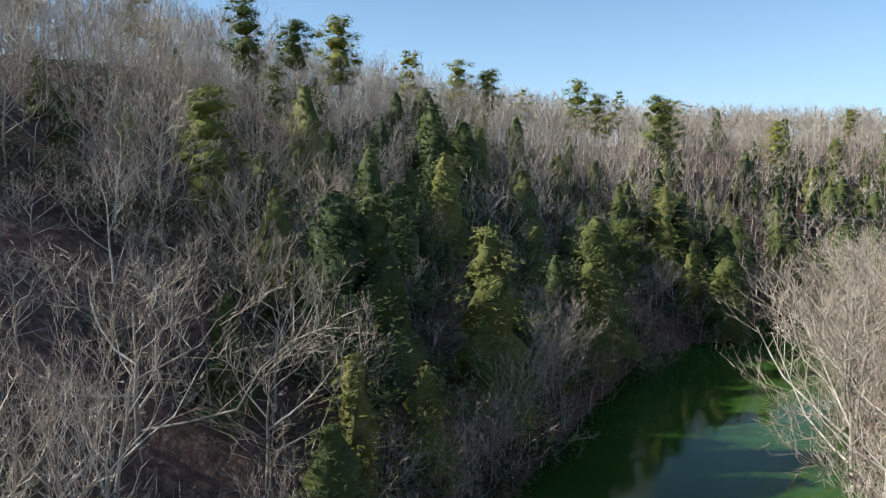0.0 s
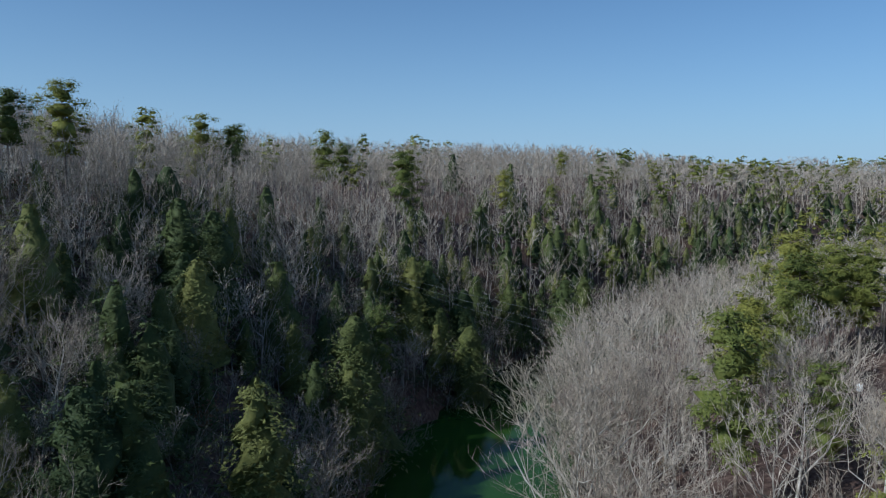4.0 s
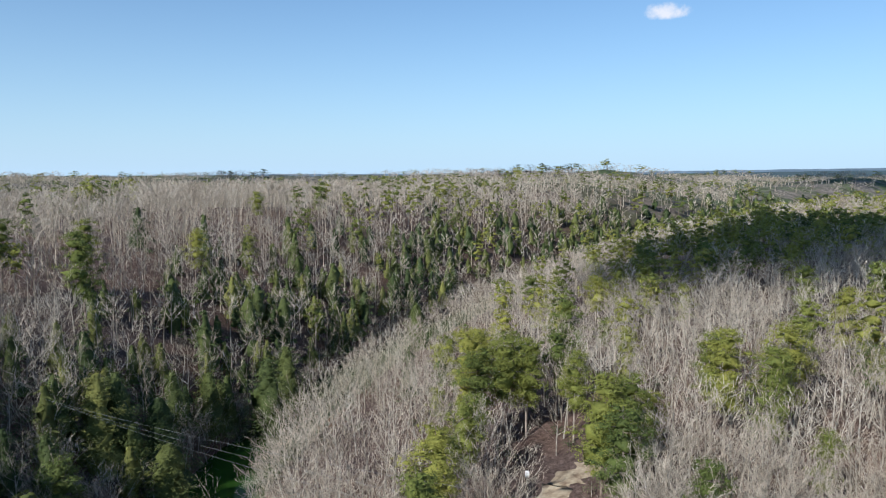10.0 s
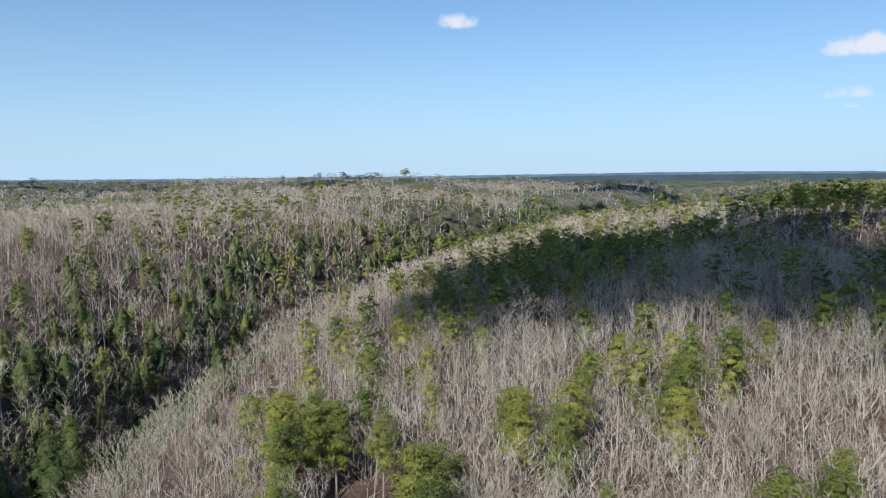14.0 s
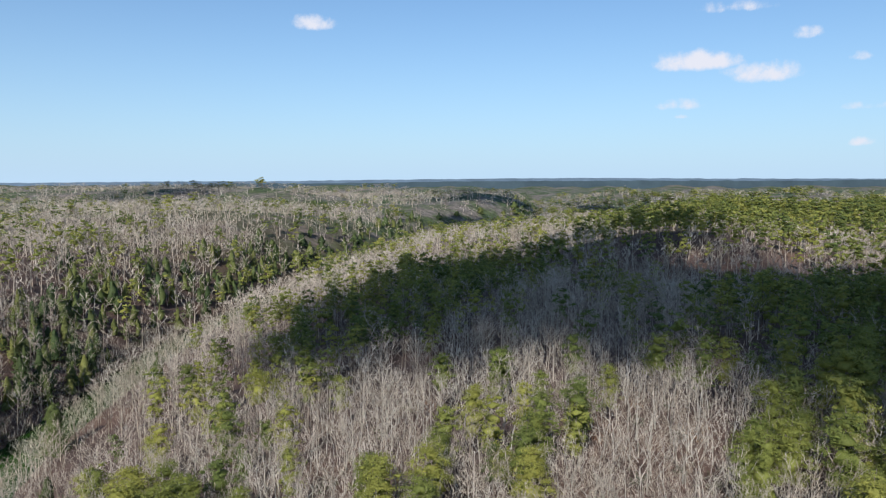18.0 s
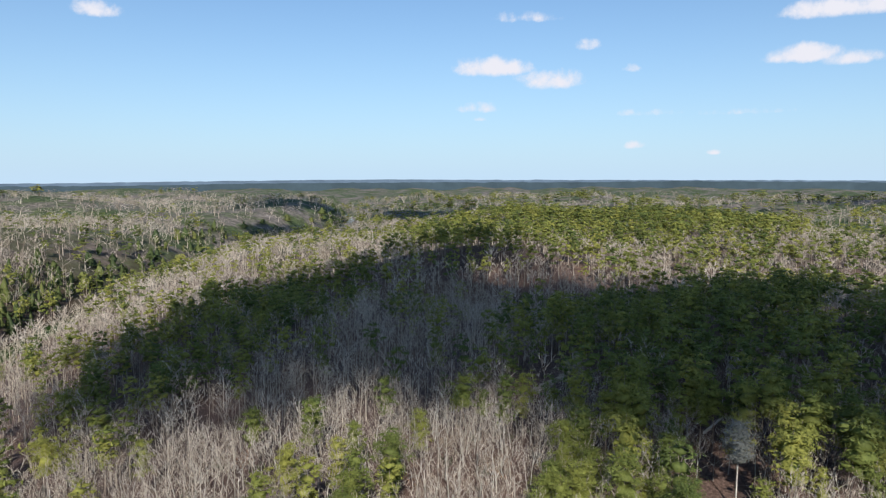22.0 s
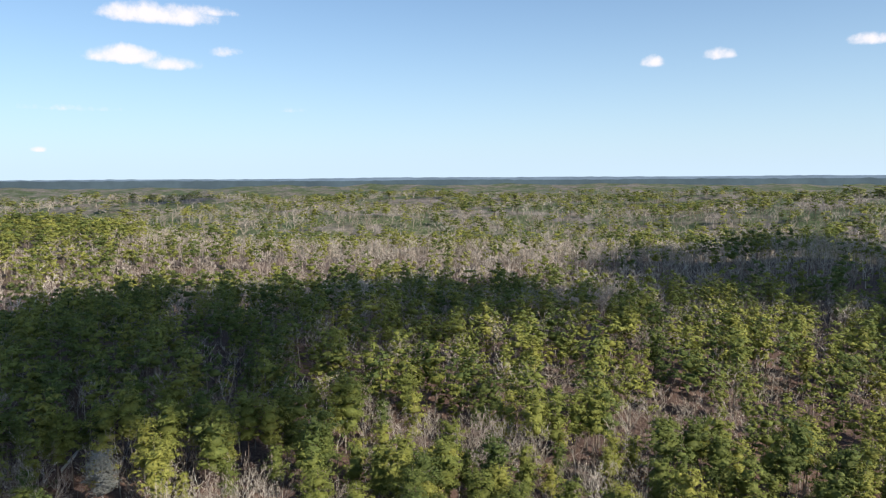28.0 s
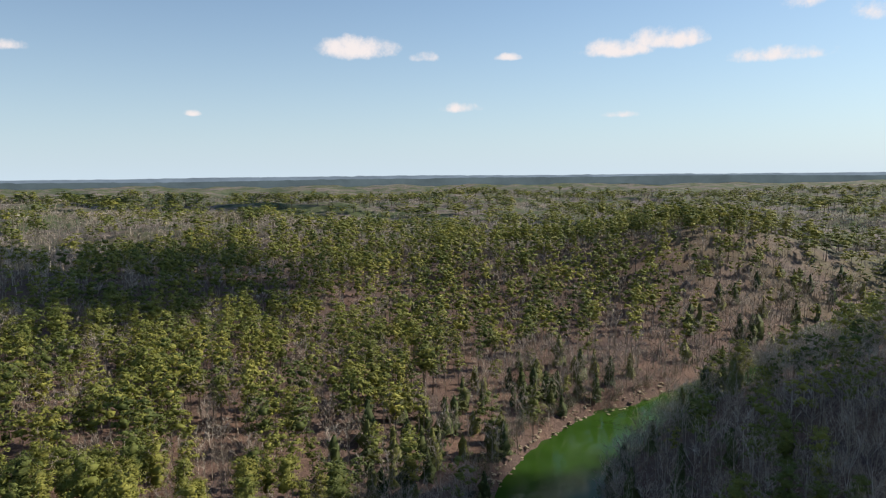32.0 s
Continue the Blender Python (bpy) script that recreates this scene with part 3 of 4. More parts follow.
def hemlock_tree(seed, tall, detail, width=0.29):
    """A conifer clothed to the ground in drooping sprays round a dark close core. Returns trunk and crown."""
    rng = np.random.default_rng(seed)
    wood, crown = Shape(), Shape()
    wood.tube([(0, 0, -0.6), (0.1, 0, tall * 0.5), (0, 0.05, tall * 0.95)], 0.013 * tall * np.array([1, 0.6, 0.1]), 5 if detail >= 3 else 3)
    side_wave = rng.uniform(0, 6.28)

    def bulge(az, u):
        return 1 + 0.26 * np.sin(az * 2 + side_wave + u * 7) + 0.2 * np.sin(az * 3 - u * 15)

    rows, sides = ((9, 9), (8, 8), (6, 6), (5, 5), (4, 4))[4 - detail]
    us = np.linspace(0.04, 0.97, rows)
    ang = np.arange(sides) * 2 * np.pi / sides
    ring = [np.stack([np.cos(ang + 0.4 * k), np.sin(ang + 0.4 * k), np.zeros(sides)], 1) * (tall * width * 0.55 * (1 - u) ** 0.52 * bulge(ang, u) * rng.uniform(0.5, 1.25, sides))[:, None]
            + np.array([0, 0, tall * u]) + rng.normal(size=(sides, 3)) * 0.03 * tall * (1 - u) for k, u in enumerate(us)]
    f = [t for k in range(rows - 1) for i in range(sides) for j in [(i + 1) % sides] for t in ((k * sides + i, k * sides + j, (k + 1) * sides + j), (k * sides + i, (k + 1) * sides + j, (k + 1) * sides + i))]
    crown.add(np.concatenate(ring), f)
    nb = (120, 80, 34, 18, 9)[4 - detail]
    n = (34, 18, 11, 7, 4)[4 - detail]
    for i in range(nb):
        u = 0.04 + 0.95 * (i + rng.uniform()) / nb
        az = i * 2.4 + rng.normal() * 0.4
        reach = (tall * width * (1 - u) ** 0.56 * rng.uniform(0.55, 1.25) + 0.15) * bulge(az, u)
        d = np.array([np.cos(az), np.sin(az), 0])
        across = np.array([-d[1], d[0], 0])
        w = rng.uniform(0.45, 1.08, (n, 1))
        # flat sprays that droop towards their ends
        pts = np.array([0, 0, tall * u]) + d * reach * w + across * rng.normal(size=(n, 1)) * 0.2 * reach + rng.normal(size=(n, 3)) * np.array([0.04, 0.04, 0.06]) * reach
        pts[:, 2] += reach * (0.12 * w[:, 0] - 0.36 * w[:, 0] ** 2)
        crown.leaves(pts, (0.0165, 0.023, 0.040, 0.062, 0.095)[4 - detail] * tall * (0.65 + 0.5 * (1 - u)), rng, 0.3, 1.7, hub=np.array([0, 0, tall * u - 0.5 * reach]), slim=0.65)
    top = np.array([[0, 0, tall * 0.93], [0, 0, tall * 0.97], [0, 0, tall]])
    crown.leaves(top, 0.03 * tall, rng)
    return wood.get(), crown.get()


def bush(seed, tall, detail):
    """A small many-stemmed bush or sapling. Returns stems and leaves."""
    rng = np.random.default_rng(seed)
    wood, crown = Shape(), Shape()
    nb = (14, 8, 5, 3)[3 - detail]
    wood.tube([(0, 0, -0.4), (0.03, 0.02, tall * 0.3), (0, 0, tall * 0.85)], 0.014 * tall * np.array([1, 0.7, 0.2]), 4)
    for i in range(nb):
        az = i * 2.4
        tip = np.array([np.cos(az) * tall * 0.42, np.sin(az) * tall * 0.42, tall * rng.uniform(0.45, 0.95)]) * rng.uniform(0.7, 1.1)
        if detail == 3:
            wood.tube([(0, 0, tip[2] * 0.3), tip * 0.6 + np.array([0, 0, 0.1 * tall]), tip], 0.007 * tall * np.array([1, 0.7, 0.3]), 3)
        n = (26, 12, 7, 5)[3 - detail]
        crown.leaves(tip * rng.uniform(0.6, 1.0, (n, 1)) + rng.normal(size=(n, 3)) * tall * 0.13, (0.055, 0.1, 0.14, 0.2)[3 - detail] * tall, rng, 0.1, hub=np.array([0, 0, tall * 0.4]))
    return wood.get(), crown.get()


# shapes by kind and fineness: lists of (wood, foliage)
TALL = {"bare": 15.5, "pine": 19.0, "hemlock": 15.0, "bush": 3.6, "brown": 6.0}
MAKE = {"bare": bare_tree, "pine": pine_tree, "hemlock": hemlock_tree, "bush": bush, "brown": bush}
MATS = {"bare": (M_BARK, M_TWIG), "pine": (M_PINEBARK, M_PINE), "hemlock": (M_PINEBARK, M_HEM), "bush": (M_BARK, M_BUSH), "brown": (M_BARK, M_DEAD)}
VARIANTS = {3: 7, 2: 10, 1: 10, 0: 8}
PROTO = {(k, d): [MAKE[k](11 + 37 * i + 5 * d, TALL[k], d) for i in range(VARIANTS[d])] for k in TALL for d in VARIANTS}

TALL["hardwood"] = 15.5
MATS["hardwood"] = (M_BARK, M_TWIG)
PROTO["hardwood", 3] = []
for i in range(5):
    boughs = []
    halves = branching_tree(701 + 13 * i, 15.5, 1.2, 0.16, (9, 6, 5, 3), True, boughs, 0.66, 0.12, 1.3)
    PROTO["hardwood", 3].append((*halves, *boughs))
TALL["fir"] = 15.0
MATS["fir"] = MATS["hemlock"]
PROTO["fir", 3] = [hemlock_tree(811 + 17 * i, 15.0, 4) for i in range(5)]

# ------------------------------------------------------------------ where each kind grows
rng = np.random.default_rng(7)


def soft_noise(x, y, scale, seed):
    r = np.random.default_rng(seed)
    out = 0
    for i in range(6):
        a, ph = r.uniform(0, 6.28, 2)
        w = scale * r.uniform(0.6, 1.5)
        out = out + np.sin((x * np.cos(a) + y * np.sin(a)) * 6.283 / w + ph)
    return out / 6 ** 0.5


# open ground: x, y, half length, half width, turn
CLEARINGS = [(90, 66, 14, 7, -0.5), (77, 57, 9, 7, 0.5), (70, 49, 7, 4, 0.6), (214, -19, 24, 6, -0.45), (215, -204, 14, 9, -0.7), (275, -290, 26, 10, -0.7)]


def spot(x, y, cx, cy, rx, ry, turn=0.0):
    u = (x - cx) * np.cos(turn) + (y - cy) * np.sin(turn)
    v = -(x - cx) * np.sin(turn) + (y - cy) * np.cos(turn)
    return np.exp(-(u / rx) ** 4 - (v / ry) ** 4)


def mix_at(x, y):
    """Shares of pines, hemlocks, bushes and brown-leaved saplings; the rest are bare trees."""
    s = river_distance(x, y)
    d = np.abs(s)
    r = np.hypot(x, y)
    n0, n1, n2 = soft_noise(x, y, 45, 5), soft_noise(x, y, 110, 1), soft_noise(x, y, 300, 2)
    nw = s < 0
    # north-west bluff: a few pines on its crest
    p_nw = np.where(d > 70, 0.035 + 0.025 * n1, 0.012)
    p_nw = np.where(y < -60, np.where(d > 30, 0.15 + 0.12 * n0, 0.03), p_nw)
    # south-east side: bare by the river, mixed shelf, then stands of pine
    p_se = np.clip(0.11 + 0.17 * n0 + 0.05 * n1, 0.02, 0.5) * np.clip((d - 30) / 14, 0, 1)
    p_se = np.maximum(p_se, 0.66 * spot(x, y, 345, 105, 128, 42, -0.05))
    p_se = np.maximum(p_se, 0.8 * spot(x, y, 460, 12, 70, 55))
    p_se = np.maximum(p_se, 0.5 * spot(x, y, 245, 112, 62, 34, 0.2))
    p_se = np.maximum(p_se, 0.55 * spot(x, y, 235, -62, 85, 60, -0.5))
    p_se = np.where((y < -25) & (r < 300), np.maximum(p_se, 0.52 + 0.34 * n0), p_se)
    p_se = np.where((y < -25) & (r >= 300), np.maximum(p_se, np.clip(0.22 + 0.3 * n1, 0.03, 0.7)), p_se)
    p_se = p_se * (1 - 0.85 * spot(x, y, 365, -30, 55, 42)) * (1 - 0.8 * spot(x, y, 200, 45, 50, 16, 0.35))
    p_se = np.where((y < -120) & (d < 75), p_se * 0.45, p_se)
    p_se = np.where((y < -150) & (d < 105), p_se * 0.7, p_se)
    p_se = np.where((y < -330) & (x > -60), np.clip(0.13 + 0.25 * n1, 0.02, 0.55), p_se)
    p_se = np.where((x < 75) & (y < -150) & (d > 62) & (r < 640), np.maximum(p_se, 0.5 + 0.3 * n0), p_se)
    pine = np.where(nw, p_nw, p_se)
    far = np.where((x < 75) & (y < -150), np.clip((r - 560) / 150, 0, 1), np.where(nw & (y > 0), np.clip((r - 280) / 120, 0, 1), np.clip((r - 420) / 200, 0, 1)))
    wide = np.clip(0.22 + 0.34 * n2 + 0.28 * n1, 0.02, 0.9)
    az = np.degrees(np.arctan2(x, y))
    wide = np.where(nw & (y > 0), np.where((az > 37) & (az < 62) & (r < 980), np.clip(0.11 + 0.14 * n0 + 0.1 * n1, 0.02, 0.5), 0.22 * wide), wide)
    wide = np.maximum(wide, 0.95 * spot(x, y, 830, -130, 330, 190, -0.3))
    wide = np.where((y < -330) & (y > -950) & (x > -60), np.clip(0.14 + 0.28 * n1, 0.02, 0.6), wide)
    wide = np.where(y < -950, np.clip(wide + 0.15, 0, 0.95), wide)
    pine = np.clip(pine * (1 - far) + far * wide, 0, 0.95)
    pine = np.maximum(pine, 0.85 * spot(x, y, -370, -500, 190, 62, -0.1))
    hem = np.where(nw & (y > 0), 0.55 * np.exp(-(np.maximum(d - 18, 0) / 30) ** 2), 0.02 * (d < 40))
    hem = np.where(nw & (y > 0) & (r < 58), np.where(az > -13, 0.55, 0.12), hem)
    hem = np.where((y < -130) & (d < 62) & (s > 0), np.where(r < 300, 0.26, 0.1), hem)
    hem = np.where((y < -130) & (d < 50) & nw, 0.12, hem)
    return pine, hem


placed = [(137.6, -48.1, 8.0), (128, -45, 6.0), (119, -42, 4.5), (174, -55, 5.0)]   # trees that stand already: x, y, clear radius


def scatter(r0, r1, spacing, sector=(-36, 236), shore=1.0):
    """Jittered points in a ring round the drone, dry land only."""
    a = np.arange(-r1, r1, spacing)
    gx_, gy_ = np.meshgrid(a, a)
    x = (gx_ + rng.uniform(-0.5, 0.5, gx_.shape) * spacing).ravel()
    y = (gy_ + rng.uniform(-0.5, 0.5, gy_.shape) * spacing).ravel()
    r = np.hypot(x, y)
    az = (np.degrees(np.arctan2(x, y)) - sector[0]) % 360
    keep = (r >= r0) & (r < r1) & (az < sector[1] - sector[0])
    x, y = x[keep], y[keep]
    half = channel(x, y)
    ok = np.abs(river_distance(x, y)) > half + shore
    for cx, cy, rx, ry, turn in CLEARINGS:
        u = (x - cx) * np.cos(turn) + (y - cy) * np.sin(turn)
        v = -(x - cx) * np.sin(turn) + (y - cy) * np.cos(turn)
        ok &= (u / rx) ** 2 + (v / ry) ** 2 > 1
    for cx, cy, rad in placed:
        ok &= (x - cx) ** 2 + (y - cy) ** 2 > rad * rad
    return x[ok], y[ok]


NAMES = {"hardwood": "bare_hardwood", "bare": "bare_tree", "pine": "pine_tree", "hemlock": "hemlock_tree", "fir": "hemlock_tree", "bush": "evergreen_bush", "brown": "brown_leaved_sapling"}
LABELS = {"hardwood": "broad leafless hardwood with pale spreading limbs", "bare": "leafless grey hardwood tree with fine upright twigs", "pine": "tall pine tree with bare trunk and clumped green crown",
          "fir": "broad conical conifer with sunlit yellow-green drooping sprays", "hemlock": "conical dark green conifer clothed in needles to the ground", "bush": "low evergreen bush with dull green leaves",
          "brown": "young tree still holding dry reddish brown leaves"}
PARTS = ("trunk", "crown", "limb")
near_protos = {}


def near_proto(kind, v):
    if (kind, v) not in near_protos:
        near_protos[kind, v] = [mesh_from(PARTS[min(i, 2)], s[0], s[1], MATS[kind][i % 2 if i < 2 else 0], tint=np.zeros(len(s[0])), smooth=True) for i, s in enumerate(PROTO[kind, 3][v])]
    return near_protos[kind, v]


def plant(kind, x, y, scale, v=None, label="", squeeze=1.0):
    """One tree as a thing of its own, rooted on the ground."""
    v = int(rng.integers(len(PROTO[kind, 3]))) if v is None else v
    e = new(NAMES[kind])
    e.empty_display_size = 0.5
    e.matrix_basis = Matrix.Translation((x, y, float(height(x, y)))) @ Euler((0, 0, rng.uniform(0, 6.28))).to_matrix().to_4x4() @ Matrix.Diagonal((scale * squeeze, scale * squeeze, scale, 1))
    tagged(e, label or LABELS[kind], "bush" if kind == "bush" else "tree", group=NAMES[kind].replace("_", " ") + "s of the wood")
    for i, me in enumerate(near_proto(kind, v)):
        ob = new(PARTS[min(i, 2)], me)
        ob.parent = e
    return e


def plant_top(kind, x, y, top, v=None, label="", squeeze=1.0):
    """A tree whose tip is at the given height."""
    s = (top - float(height(x, y))) / TALL[kind]
    placed.append((x, y, {"bare": 2.6, "fir": 5.2}.get(kind, 3.4)))
    return plant(kind, x, y, min(max(s, 0.4), 1.55), v, label, squeeze)


# trees that stand out, by the place of their tips
for x, y, top in ((3, 165, 57), (10, 168, 55), (35, 191, 56), (41, 196, 53), (61, 200, 52), (54, 179, 51), (96, 211, 47), (150, 268, 56), (121, 223, 42), (-30, 112, 57),
                  (-24, 118, 55), (-18, 128, 58), (62, 68, 30), (101, 96, 33), (106, 93, 32), (90, 88, 36), (94, 84, 34), (98, 82, 34), (87, 84, 33), (83, 56, 36), (88, 54, 35),
                  (90, 59, 33), (51, 57, 31), (60, 54, 25), (79, 50, 33), (164, 134, 33), (154, 104, 37), (104, 48, 40), (108, 52, 38), (138, 20, 47), (139, 43, 43),
                  (110, 41, 41), (125, 34, 36), (124, -16, 47), (128, -12, 45), (133, -19, 46), (140, -15, 49), (156, 16, 45), (272, -63, 52), (256, -106, 63)):
    plant_top("pine", x, y, top, squeeze=1.12)
for x, y, top in ((-8.9, 57.6, 26.8), (-5.8, 59.2, 26.6), (4.2, 65.8, 23.6), (-37, 71, 37), (-32, 74, 34), (-42, 76, 35), (-23, 72, 27), (-1.6, 104.9, 39), (3, 112, 37), (21, 98, 23), (41, 134, 27), (45, 136, 26),
                  (52, 134, 20), (46, 131, 17), (84, 149, 19), (49, 123, 15), (96, 160, 18), (152, 172, 20), (60, 146, 21), (70, 150, 18)):
    plant_top("fir", x, y, top, squeeze=1.45)
for x, y, top in ((10, 78, 17), (14, 85, 15), (2, 76, 16), (8, 74, 14), (40, 68, 22), (36, 61, 20), (44, 77, 22), (40, 57, 19), (51, 87, 22), (46, 70, 23), (33, 52, 18),
                  (38, 50, 17), (57, 95, 22), (62, 104, 21), (30, 44, 17)):
    plant_top("hardwood", x, y, top, squeeze=1.05)

for x, y, top, sq in ((-18, 41, 24, 1.5), (-26, 43, 24, 1.3), (-11, 43, 19, 1.3), (-20, 52, 25, 1.2), (-30, 52, 28, 1.2)):
    plant_top("hardwood", x, y, top, squeeze=sq)
    placed.append((x, y, 5.0))
# the wood: single trees close by, joined woods farther off
count = {k: 0 for k in TALL}
LIMIT = {"bare": 290, "pine": 270, "hemlock": 150, "bush": 100, "brown": 40}
joined = {}


def stand(kind, x, y, fine, wide=1.0):
    """Plant a list of trees: the nearest as single things while there is room, the rest into the joined wood."""
    near_bluff = river_distance(x, y) < 0
    for i in np.argsort(np.hypot(x, y)):
        s = rng.uniform(0.5, 1.3) if kind == "bush" else rng.uniform(0.62, 1.12) if kind == "pine" else rng.uniform(0.7, 1.12)
        if kind == "pine" and y[i] < -20:
            s *= 1.12
        if kind == "hemlock":
            s *= rng.uniform(0.62, 1.0)
        if kind == "bare" and y[i] > 20 and fine == 3 and near_bluff[i]:
            s *= 0.8
        if near_bluff[i] and y[i] > 0 and math.hypot(x[i], y[i]) < 58:
            s = min(s, (23.5 - float(height(x[i], y[i]))) / TALL[kind])
            if s < 0.3:
                continue
        az = math.degrees(math.atan2(x[i], y[i])) % 360
        hidden = math.hypot(x[i], y[i]) < np.interp(az, (0, 30, 60, 100, 324, 325), (16, 35, 58, 84, 84, 16)) * 0.95
        if fine == 3 and not hidden and count[kind] < LIMIT[kind]:
            count[kind] += 1
            plant(kind, x[i], y[i], s, squeeze=1.35 if kind == "hemlock" else 1.0)
        else:
            joined.setdefault((kind, 0 if hidden and fine > 1 else min(fine, 2)), []).append((x[i], y[i], s, s * wide))


# rings: reach from, to, spacing of bare trees, of evergreens, fineness, widening
for r0, r1, gap_b, gap_p, fine, wide in ((14, 130, 3.8, 4.9, 3, 1.0), (130, 178, 4.2, 5.3, 2, 1.0), (178, 345, 4.5, 5.7, 1, 1.08), (345, 620, 6.0, 7.2, 0, 1.35),
                                         (620, 1100, 13.0, 13.0, 0, 2.1), (1100, 2300, 28.0, 28.0, 0, 3.7)):
    x, y = scatter(r0, r1, gap_b)
    p, h = mix_at(x, y)
    keep = rng.uniform(size=len(x)) < np.where(river_distance(x, y) < 0, 1.0, 0.85) * np.clip(1 - 1.2 * p - 0.85 * h, 0.02, 1)
    sd_ = river_distance(x, y)
    keep &= ~((sd_ < 0) & (sd_ > -58) & (y > 0) & (rng.uniform(size=len(x)) < np.where((np.hypot(x, y) < 62) & (x > -0.23 * y), 0.6, np.where(np.hypot(x, y) < 100, 0.3, 0.0))))
    keep &= ~((sd_ > 0) & (sd_ < 40) & (y > 0) & (rng.uniform(size=len(x)) < np.where(np.hypot(x, y) < 72, 0.62, 0.2)))
    stand("bare", x[keep], y[keep], fine, wide)
    x, y = scatter(r0, r1, gap_p, shore=1.5)
    p, h = mix_at(x, y)
    u = rng.uniform(size=len(x))
    stand("pine", x[u < p], y[u < p], fine, wide if fine else 0.82 * wide)
    sel = (u >= p) & (u < p + h)
    stand("hemlock", x[sel], y[sel], fine, wide * 1.35)
    if r1 < 300:
        x, y = scatter(r0, r1, 5.0, shore=-0.5)
        d = np.abs(river_distance(x, y))
        u = rng.uniform(size=len(x))
        sel = u < np.where(d < 20, 0.75, np.where((river_distance(x, y) < 0) & (d < 70) & (y > 0), 0.6, 0.14))
        stand("bush", x[sel], y[sel], fine)
        sel = (u > 0.955)
        stand("brown", x[sel], y[sel], fine)
# thicket under the trees of the bluff
x, y = scatter(14, 150, 2.9, (-36, 60), shore=0.5)
sd_ = river_distance(x, y)
sel = (sd_ < 0) & (sd_ > -75)
x, y = x[sel], y[sel]
u = rng.uniform(size=len(x))
near = np.hypot(x, y) < 85
for fine, sel in ((3, near & (u < 0.72)), (2, ~near & (u < 0.45))):
    joined.setdefault(("bush", fine), []).extend((a, b, c, c * 1.35) for a, b, c in zip(x[sel], y[sel], rng.uniform(0.6, 1.25, len(x))))
joined.setdefault(("bare", 2), []).extend((a, b, c, c * 1.5) for a, b, c in zip(x[u > 0.66], y[u > 0.66], rng.uniform(0.25, 0.48, len(x))))
# brush that hangs over both banks
shore = [(p, q * f) for p, q in zip(smooth_line(RIV, 10), np.repeat(side, 10, axis=0)) for f in (-1, 1)]
bx, by, bk = [], [], []
for p, q in shore:
    if -330 < p[0] < 330 and rng.uniform() < 0.8:
        south_sun = p[1] < -120 and q @ np.array((1, -1)) > 0
        c = p + q * (float(channel(p[0], p[1])) + (rng.uniform(4, 8) if south_sun else rng.uniform(0.2, 4.5))) + rng.normal(size=2) * 0.8
        bx.append(c[0]), by.append(c[1]), bk.append(rng.uniform() < 0.45)
bx, by, bk = np.array(bx), np.array(by), np.array(bk)
stand("bush", bx[bk], by[bk], 2, 1.2)
for x_, y_ in zip(bx[~bk], by[~bk]):
    joined.setdefault(("bare", 2), []).append((x_, y_, rng.uniform(0.3, 0.6), rng.uniform(0.5, 0.8)))
# unseen trees outside the camera's sweep, added close together to shade the bluff
x, y = scatter(14, 170, 4.6, (236, 324))
u = rng.uniform(size=len(x))
stand("hemlock", x[u < 0.22], y[u < 0.22], 1)
stand("bare", x[u >= 0.3], y[u >= 0.3], 1)
x, y = scatter(170, 500, 12, (236, 324))
p, h = mix_at(x, y)
u = rng.uniform(size=len(x))
stand("pine", x[u < p], y[u < p], 0)
stand("bare", x[u >= p], y[u >= p], 0)

for (kind, detail), items in joined.items():
    items = np.array(items)
    zs = height(items[:, 0], items[:, 1])
    pick = rng.integers(VARIANTS[detail], size=len(items))
    turn = rng.uniform(0, 6.28, len(items))
    shade = rng.uniform(size=len(items))
    for k in (0, 1):
        vs, fs, ts, n = [], [], [], 0
        for v in range(VARIANTS[detail]):
            sel = np.where(pick == v)[0]
            if not len(sel):
                continue
            pv, pf = PROTO[kind, detail][v][k]
            c, s_ = np.cos(turn[sel])[:, None], np.sin(turn[sel])[:, None]
            sz, sw = items[sel, 2][:, None], items[sel, 3][:, None]
            w = np.stack([(pv[:, 0] * c - pv[:, 1] * s_) * sw + items[sel, 0][:, None], (pv[:, 0] * s_ + pv[:, 1] * c) * sw + items[sel, 1][:, None], pv[:, 2] * sz + zs[sel][:, None]], -1)
            vs.append(w.reshape(-1, 3))
            fs.append((pf[None] + (n + np.arange(len(sel)) * len(pv))[:, None, None]).reshape(-1, 3))
            ts.append(np.repeat(shade[sel], len(pv)))
            n += len(sel) * len(pv)
        name = ("wood_trunks", "wood_crowns")[k]
        ob = new(name, mesh_from(name, np.concatenate(vs), np.concatenate(fs), M_TWIG if kind == "bare" and detail < 2 else MATS[kind][k], np.concatenate(ts), smooth=True))
        tagged(ob, LABELS[kind].replace("tree", "trees").replace("bush ", "bushes ") + ", massed in the wood", "trees", kind="stuff")


